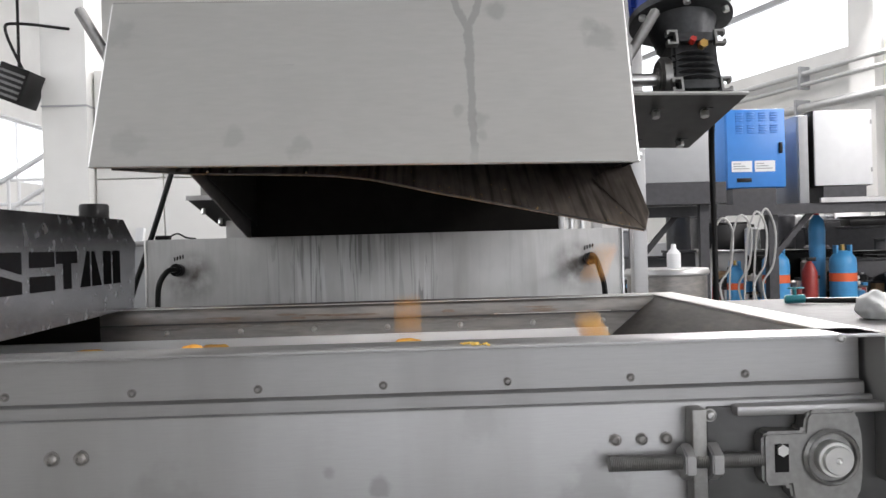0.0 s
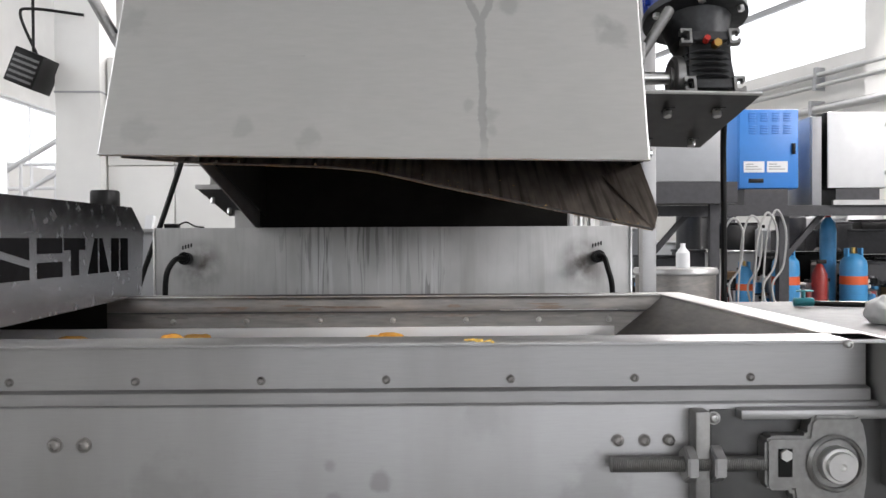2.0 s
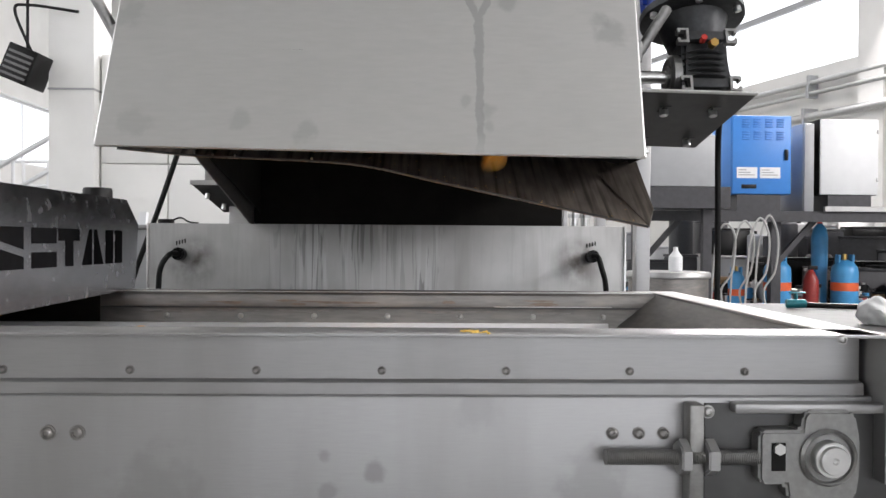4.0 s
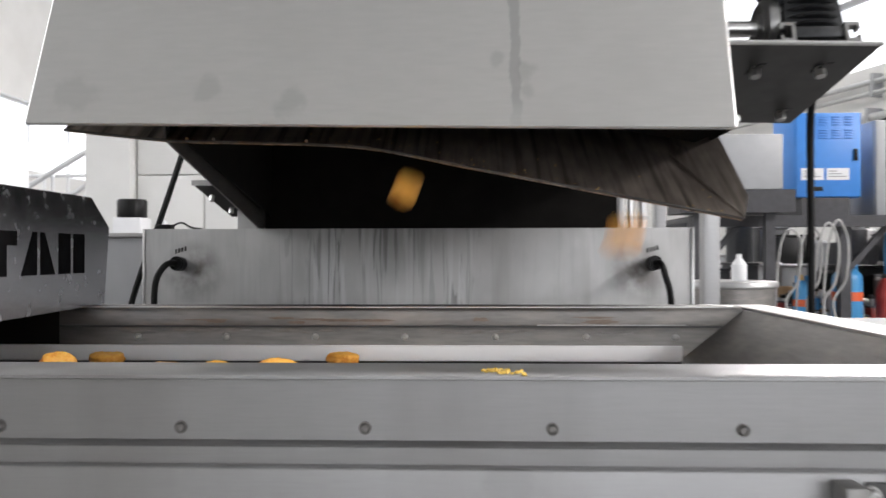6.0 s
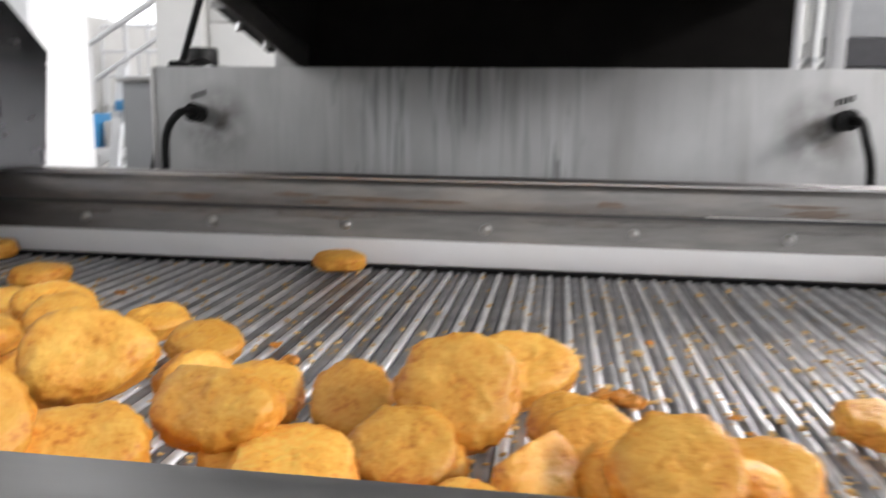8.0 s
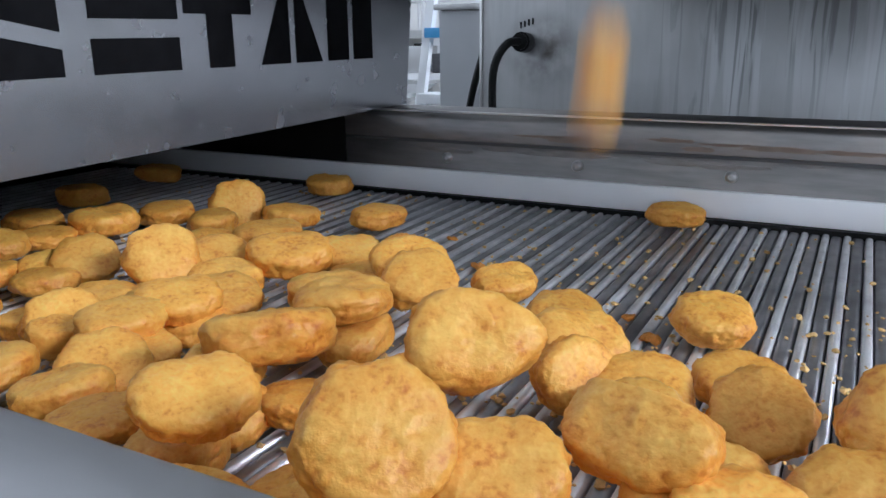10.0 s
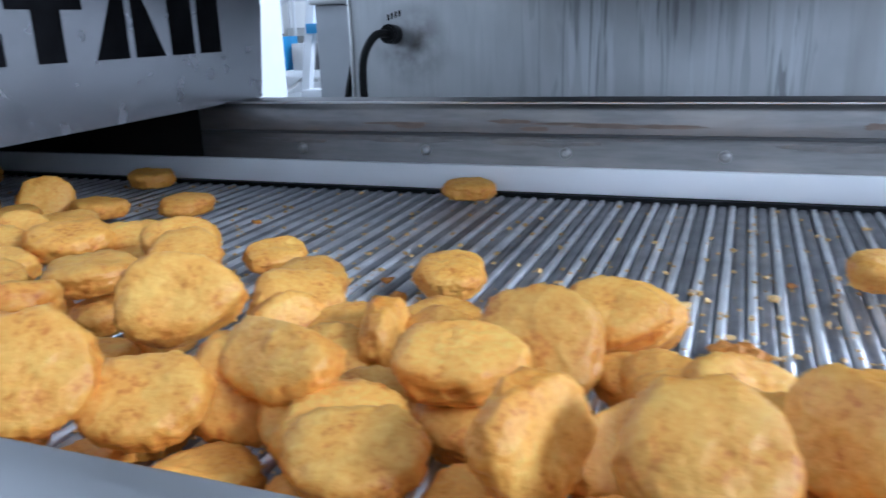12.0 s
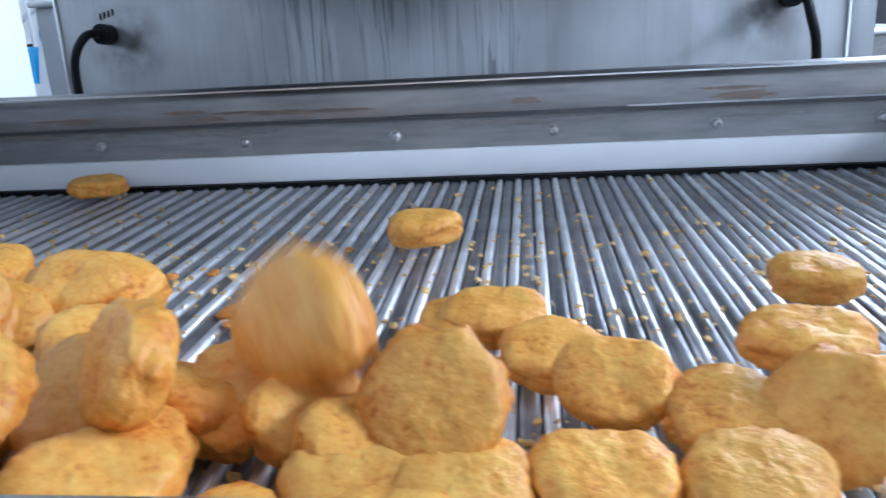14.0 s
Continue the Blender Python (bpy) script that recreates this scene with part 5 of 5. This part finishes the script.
for x, y, r in ((0.254, 0.268, 0.0107), (0.246, 0.271, 0.0054), (0.308, 0.253, 0.0050), (0.312, 0.235, 0.0035), (0.294, 0.253, 0.0038), (-0.058, 0.376, 0.0097), (-0.108, 0.434, 0.0065), (0.283, 0.373, 0.0050), (0.057, 0.326, 0.0066), (0.076, 0.298, 0.0076), (0.257, 0.272, 0.0113), (-0.053, 0.367, 0.0086), (0.265, 0.264, 0.0097), (0.252, 0.256, 0.0057), (0.193, 0.327, 0.0062), (0.022, 0.293, 0.0094), (0.217, 0.332, 0.0055)):
    flake(x, y, r * 0.8)
G = 9.81


def faller(shape, t_seen, x, y, z, xb, y_end, z_end, spin, rest, hops=0.012, scale=0.86, seen=None):
    """A nugget that drops out of the hopper, passes (x, y, z) at t_seen, lands on the heap and rides on."""
    top = 1.452
    fall = lambda h: math.sqrt(2 * max(h, 0.001) / G)
    t0 = t_seen - fall(top - z)
    land = t0 + fall(top - z_end)
    x_end = xb - BELT_SPEED * land
    k = (t_seen - t0) / (land - t0)
    if seen:                # attitude at t_seen
        spin = tuple((rest[i] - seen[i]) / max(1 - k, 0.05) for i in range(3))
    x_top = x if abs(1 - k) < 0.02 else (x - x_end * k) / (1 - k)
    y_top = y if abs(1 - k) < 0.02 else (y - y_end * k) / (1 - k)
    x_top, y_top = min(max(x_top, x - 0.10, -0.30), x + 0.10, 0.33), min(max(y_top, 0.49), 0.60)
    ob = tagged(new("nugget", SHAPES[shape]), LABELS[2], "nugget", "fried nuggets")
    ob.scale = (scale,) * 3
    rows = []

    def at(t):
        if t <= t0:
            return pose(x_top, y_top, top, *[rest[i] - spin[i] for i in range(3)])
        if t < land:
            u = (t - t0) / (land - t0)
            # passes the seen point on the way
            if u < k:
                w = u / k
                px, py = x_top + (x - x_top) * w, y_top + (y - y_top) * w
            else:
                w = (u - k) / max(1 - k, 0.001)
                px, py = x + (x_end - x) * w, y + (y_end - y) * w
            return pose(px, py, top - G / 2 * (t - t0) ** 2, *[rest[i] - spin[i] * (1 - u) for i in range(3)])
        bounce = max(0.0, hops * math.sin(min((t - land) / 0.2, 1) * math.pi))
        return pose(xb - BELT_SPEED * t, y_end, z_end + bounce, *rest)
    lo, hi = max(t0, 0.0), min(land + 0.24, 14.0)
    times = sorted(set([round(t, 3) for t in STEPS if t < lo - 0.02 or t > hi + 0.02] + [i / FPS for i in range(math.ceil(lo * FPS), int(hi * FPS) + 1)] + [0.0, 14.0]))
    for t in times:
        if not rows or frame(t) > frame(rows[-1][0]):
            rows.append((t, at(t)))
    MOVES.append((ob, rows))
    return ob


rider(4, -0.490, 0.500, 1.032, 0, 5, 20)
# lone ones near the far guide strip
rider(0, 0.037, 0.540, 1.030, 0, 3, 20)
rider(1, -0.290, 0.528, 1.030, 4, 0, 10)
rider(0, -0.174, 0.434, 1.030, 0, 0, 75)
rider(6, -0.240, 0.408, 1.030, 0, 4, 40)
rider(3, -0.292, 0.403, 1.034, 62, 8, 35, label=1)
rider(1, -0.278, 0.358, 1.031, 0, 0, 120)
rider(0, -0.337, 0.368, 1.031, 3, 0, 10)
rider(1, -0.344, 0.313, 1.036, 8, -6, 60, label=1)
rider(7, -0.466, 0.389, 1.031, 0, 0, 20)
rider(0, -0.410, 0.300, 1.031, 0, 5, 20)
rider(2, -0.470, 0.240, 1.033, 5, 5, 80)
# heap along the front wall
rider(2, 0.041, 0.160, 1.062, 52, 0, 29, 1.08, 1)
rider(0, 0.056, 0.074, 1.070, 48, 0, 37, 0.93, 1)
rider(1, -0.041, 0.116, 1.034, 30, 0, 47, 0.82, 1)
rider(5, -0.054, 0.278, 1.048, 25, 0, 32, 0.94, 1)
rider(4, -0.011, 0.311, 1.033, 20, 0, 55, 0.82, 1)
rider(1, -0.115, 0.306, 1.038, 15, 0, 37, 0.97, 1)
rider(1, -0.132, 0.272, 1.045, 12, 0, 41, 1.08, 1)
rider(0, -0.125, 0.207, 1.039, 15, 0, 46, 0.90, 1)
rider(1, -0.070, 0.226, 1.045, 5, 0, 58, 0.90, 1)
rider(6, -0.126, 0.195, 1.031, 12, 0, 47, 0.82, 1)
rider(1, 0.081, 0.094, 1.055, 30, 0, 29, 0.90, 1)
rider(7, 0.114, 0.122, 1.061, 45, 0, -12, 0.93, 1)
rider(2, 0.209, 0.234, 1.042, 38, 0, 15, 1.05, 1)
rider(1, -0.344, 0.313, 1.035, 4, 0, 53, 1.07, 1)
rider(0, -0.253, 0.225, 1.039, 30, 0, 55, 0.90, 1)
rider(3, -0.185, 0.224, 1.049, 45, 0, 51, 0.90, 1)
rider(6, -0.242, 0.317, 1.030, 5, 0, 47, 0.82, 1)
rider(4, -0.202, 0.332, 1.035, 3, 0, 43, 1.03, 1)
rider(5, -0.152, 0.237, 1.036, 15, 0, 47, 0.90, 1)
rider(6, -0.093, 0.290, 1.031, 10, 0, 37, 0.82, 1)
rider(0, -0.039, 0.264, 1.045, 30, 0, 33, 0.90, 1)
rider(6, -0.080, 0.320, 1.036, 40, 0, 33, 0.82, 1)
rider(1, -0.131, 0.184, 1.044, 15, 0, 50, 0.90, 1)
rider(7, -0.137, 0.154, 1.042, 12, 0, 74, 0.90, 1)
rider(4, -0.043, 0.198, 1.053, 4, 0, 39, 0.94, 1)
rider(0, -0.120, 0.128, 1.034, 25, 0, 56, 0.88, 1)
rider(3, -0.174, 0.150, 1.036, 40, 0, 58, 0.82, 1)
rider(1, -0.025, 0.090, 1.056, 22, 0, 51, 0.90, 1)
rider(5, -0.272, 0.214, 1.033, 20, 0, 57, 0.82, 1)
rider(6, -0.357, 0.274, 1.030, 5, 0, 57, 0.82, 1)
rider(3, 0.188, 0.174, 1.052, 50, 0, -1, 1.04, 1)
rider(3, 0.095, 0.204, 1.033, 20, 0, 16, 0.89, 1)
# the heap's lower layer along the front wall
fill = random.Random(21)
for i in range(12):
    for k in range(4):
        rider(fill.randrange(8), -0.47 + 0.044 * i + fill.uniform(-0.012, 0.012), 0.045 + 0.05 * k + fill.uniform(-0.01, 0.01), 1.0295 + 0.004 * fill.random(),
              fill.uniform(-12, 12), fill.uniform(-12, 12), fill.uniform(0, 360), 0.84, 1)
for i in range(16):
    rider(fill.randrange(8), -0.48 + 0.04 * i, 0.034, 1.029 + 0.003 * fill.random(), fill.uniform(-8, 8), fill.uniform(-8, 8), fill.uniform(0, 360), 0.86, 1)
for i in range(16):
    rider(fill.randrange(8), 0.04 + 0.042 * (i // 2) + 0.02 * (i % 2), 0.045 + 0.05 * (i % 2) + fill.uniform(-0.01, 0.01), 1.03, fill.uniform(-8, 8), fill.uniform(-8, 8), fill.uniform(0, 360), 0.84, 1)
# those that drop during the clip
faller(0, 0.0, 0.042, 0.30, 1.100, 0.042, 0.264, 1.037, (160, 60, 0), (16, 4, 30))
faller(1, 0, 0.326, 0.34, 1.165, 0.233, 0.187, 1.035, (200, 30, 40), (32, 0, -30), scale=0.85)
faller(3, 0, 0.296, 0.25, 1.075, 0.297, 0.150, 1.034, (120, 50, 0), (30, 0, -15), scale=0.82)
faller(3, 0.5, 0.143, 0.36, 1.244, 0.145, 0.106, 1.045, (70, 20, 0), (20, 0, 19), scale=0.90)
faller(0, 1.5, 0.151, 0.33, 1.174, 0.171, 0.147, 1.039, (90, 70, 0), (25, 0, 2), scale=0.90)
faller(5, 1.5, 0.233, 0.35, 1.227, 0.239, 0.167, 1.037, (80, 20, 0), (45, 0, -3), scale=0.83)
faller(1, 1.6, -0.350, 0.30, 1.241, -0.361, 0.238, 1.034, (90, 20, 30), (10, 12, 30))
faller(6, 2.5, 0.131, 0.27, 1.13, 0.139, 0.199, 1.037, (100, 40, 0), (42, 0, -16), scale=0.82)
faller(4, 2.8, 0.175, 0.2, 1.075, 0.220, 0.136, 1.037, (90, 0, 60), (45, 0, 60), scale=0.86)
faller(7, 3.2, -0.074, 0.36, 1.302, -0.037, 0.141, 1.057, (60, 30, 0), (-20, 0, 43), scale=1.08)
faller(1, 3.62, 0.076, 0.3, 1.16, 0.132, 0.116, 1.044, (100, 40, 0), (20, 0, 13), scale=0.90)
faller(1, 4.08, 0.141, 0.3, 1.16, 0.175, 0.147, 1.032, (100, 40, 0), (18, 0, 10), scale=0.88)
faller(0, 4.50, 0.173, 0.30, 1.16, 0.253, 0.143, 1.035, (100, 40, 0), (14, 6, 0))
faller(3, 4.86, 0.199, 0.30, 1.16, 0.286, 0.152, 1.035, (100, 40, 0), (23, 6, 120))
faller(6, 5.3, 0.292, 0.3, 1.098, 0.363, 0.226, 1.030, (140, 60, 20), (5, 0, -22), scale=0.82)
faller(1, 5.5, 0.344, 0.25, 1.078, 0.345, 0.125, 1.036, (100, 40, 0), (24, 6, 30))
faller(3, 5.5, -0.235, 0.4, 1.301, -0.172, 0.253, 1.039, (80, 40, 0), (35, 0, 46), scale=0.90)
faller(5, 5.5, -0.336, 0.40, 1.304, -0.255, 0.224, 1.036, (80, 20, 0), (25, -12, 70))
faller(0, 6, 0.258, 0.29, 1.195, 0.263, 0.126, 1.049, (90, 0, 30), (35, 0, -9), scale=0.91)
faller(5, 6, 0.019, 0.38, 1.252, 0.069, 0.198, 1.039, (70, 30, 0), (62, 0, 61), scale=0.82)
faller(6, 7.0, 0.075, 0.47, 1.221, 0.140, 0.124, 1.036, (20, -300, 10), (20, 10, 10), scale=0.3, seen=(0, 96, 4))
faller(7, 7.3, -0.131, 0.42, 1.215, -0.006, 0.068, 1.034, (20, -300, 10), (20, 0, 10), scale=0.8, seen=(0, 90, 8))
faller(6, 7.5, 0.069, 0.46, 1.251, 0.199, 0.113, 1.036, (10, -270, 10), (22, 0, 10), scale=0.55, seen=(0, 86, 3))
faller(2, 8.1, 0.09, 0.2, 1.19, 0.257, 0.150, 1.052, (90, 60, 0), (30, 10, 40), scale=0.9)
faller(1, 8.3, -0.074, 0.24, 1.082, 0.066, 0.214, 1.046, (100, 60, 0), (30, 10, 40), scale=0.9)
# in the stretch between
faller(5, 8.95, 0.310, 0.364, 1.15, 0.512, 0.274, 1.030, (120, 20, 0), (8, 0, -19), scale=0.83)
faller(3, 8.99, 0.180, 0.197, 1.15, 0.372, 0.107, 1.031, (90, 20, 0), (10, 0, 6), scale=0.82)
faller(3, 9.04, -0.090, 0.398, 1.15, 0.105, 0.308, 1.031, (-80, 20, 0), (12, 0, 20), scale=0.87)
faller(3, 9.08, 0.258, 0.200, 1.15, 0.444, 0.110, 1.031, (90, 60, 0), (12, 0, -17), scale=0.82)
faller(6, 9.13, 0.214, 0.283, 1.15, 0.397, 0.193, 1.031, (120, 60, 0), (14, 0, -13), scale=0.82)
faller(6, 9.17, -0.052, 0.325, 1.15, 0.128, 0.235, 1.032, (120, 20, 0), (15, 0, 15), scale=0.82)
faller(1, 9.21, 0.039, 0.289, 1.15, 0.224, 0.199, 1.032, (90, -40, 0), (15, 0, 22), scale=0.84)
faller(1, 9.26, 0.213, 0.203, 1.15, 0.407, 0.113, 1.032, (120, 60, 0), (15, 0, -5), scale=0.82)
faller(1, 9.30, 0.174, 0.199, 1.15, 0.344, 0.109, 1.032, (120, -40, 0), (15, 0, 14), scale=0.82)
faller(4, 9.35, 0.027, 0.282, 1.15, 0.230, 0.192, 1.032, (120, 20, 0), (18, 0, -2), scale=0.82)
faller(2, 9.39, 0.160, 0.459, 1.15, 0.328, 0.369, 1.032, (90, 60, 0), (6, 0, 8), scale=0.90)
faller(3, 9.43, -0.052, 0.235, 1.15, 0.132, 0.145, 1.033, (120, 20, 0), (20, 0, 20), scale=0.82)
faller(5, 9.48, -0.013, 0.242, 1.15, 0.170, 0.152, 1.033, (120, 20, 0), (20, 0, 11), scale=0.82)
faller(6, 9.52, 0.264, 0.234, 1.15, 0.446, 0.144, 1.033, (120, -40, 0), (20, 0, -15), scale=0.82)
faller(6, 9.57, 0.115, 0.243, 1.15, 0.306, 0.153, 1.033, (90, -40, 0), (20, 0, 21), scale=0.82)
faller(0, 9.61, 0.094, 0.211, 1.15, 0.274, 0.121, 1.033, (-80, 20, 0), (20, 0, 18), scale=0.90)
faller(1, 9.65, -0.135, 0.207, 1.15, 0.057, 0.117, 1.033, (90, 60, 0), (22, 0, 39), scale=0.89)
faller(4, 9.70, 0.188, 0.314, 1.15, 0.374, 0.224, 1.033, (90, -40, 0), (14, 0, -7), scale=0.90)
faller(3, 9.74, -0.097, 0.266, 1.15, 0.100, 0.176, 1.034, (-80, 60, 0), (30, 0, 24), scale=0.82)
faller(4, 9.78, 0.276, 0.281, 1.15, 0.480, 0.191, 1.036, (120, 60, 0), (12, 0, -19), scale=0.90)
faller(3, 9.83, 0.089, 0.244, 1.15, 0.300, 0.154, 1.036, (-80, 20, 0), (40, 0, 9), scale=0.82)
faller(1, 9.87, 0.219, 0.250, 1.15, 0.415, 0.160, 1.036, (120, -40, 0), (40, 0, -19), scale=0.82)
faller(5, 9.92, 0.120, 0.228, 1.15, 0.324, 0.138, 1.037, (-80, 60, 0), (48, 0, 41), scale=0.82)
faller(0, 9.96, 0.270, 0.227, 1.15, 0.470, 0.137, 1.037, (90, 60, 0), (48, 0, -41), scale=0.88)
faller(1, 10.00, -0.156, 0.301, 1.15, 0.058, 0.211, 1.040, (-80, 60, 0), (70, 0, 83), scale=0.85)
faller(1, 10.05, 0.083, 0.185, 1.15, 0.283, 0.095, 1.041, (90, -40, 0), (22, 0, 34), scale=0.90)
faller(1, 10.09, -0.032, 0.186, 1.15, 0.154, 0.096, 1.047, (-80, 20, 0), (22, 0, 19), scale=0.90)
faller(0, 10.14, 0.154, 0.216, 1.15, 0.363, 0.126, 1.048, (90, 60, 0), (55, 0, -7), scale=0.90)
faller(2, 10.18, -0.003, 0.311, 1.15, 0.206, 0.221, 1.049, (120, 20, 0), (32, 0, 2), scale=0.94)
faller(0, 10.22, -0.107, 0.210, 1.15, 0.100, 0.120, 1.050, (120, 60, 0), (58, 0, 30), scale=0.90)
faller(1, 10.27, 0.013, 0.191, 1.15, 0.205, 0.101, 1.059, (120, 20, 0), (72, 0, 65), scale=0.90)
faller(1, 10.31, 0.084, 0.207, 1.15, 0.284, 0.117, 1.063, (90, 20, 0), (62, 0, -52), scale=0.90)
faller(0, 10.36, 0.059, 0.183, 1.15, 0.249, 0.093, 1.066, (90, 20, 0), (38, 0, 14), scale=0.90)
# towards the end
faller(2, 10.8, -0.362, 0.27, 1.076, -0.186, 0.285, 1.044, (50, 20, 0), (36, 10, 20), hops=0.03)
faller(7, 10.9, -0.069, 0.2, 1.069, 0.169, 0.146, 1.057, (60, 40, 0), (24, 0, 11), hops=0.01, scale=0.95)
faller(1, 10.9, -0.125, 0.22, 1.09, 0.118, 0.195, 1.040, (60, 40, 0), (82, 0, 97), hops=0.02, scale=0.88)
faller(5, 10.93, 0, 0.17, 1.1, 0.186, 0.197, 1.044, (60, 20, 0), (50, 0, 31), hops=0.02, scale=0.90)
faller(2, 13.95, 0.0, 0.16, 1.085, 0.322, 0.150, 1.051, (80, 30, 0), (58, 10, -40), hops=0.02, scale=1.12)


def motions():
    rows = [(t, pose(-BELT_SPEED * t, 0, 0)) for t in STEPS]
    walk(belt, rows)
    walk(crumb_layer, rows)
    for ob, way in MOVES:
        walk(ob, way)


motions()
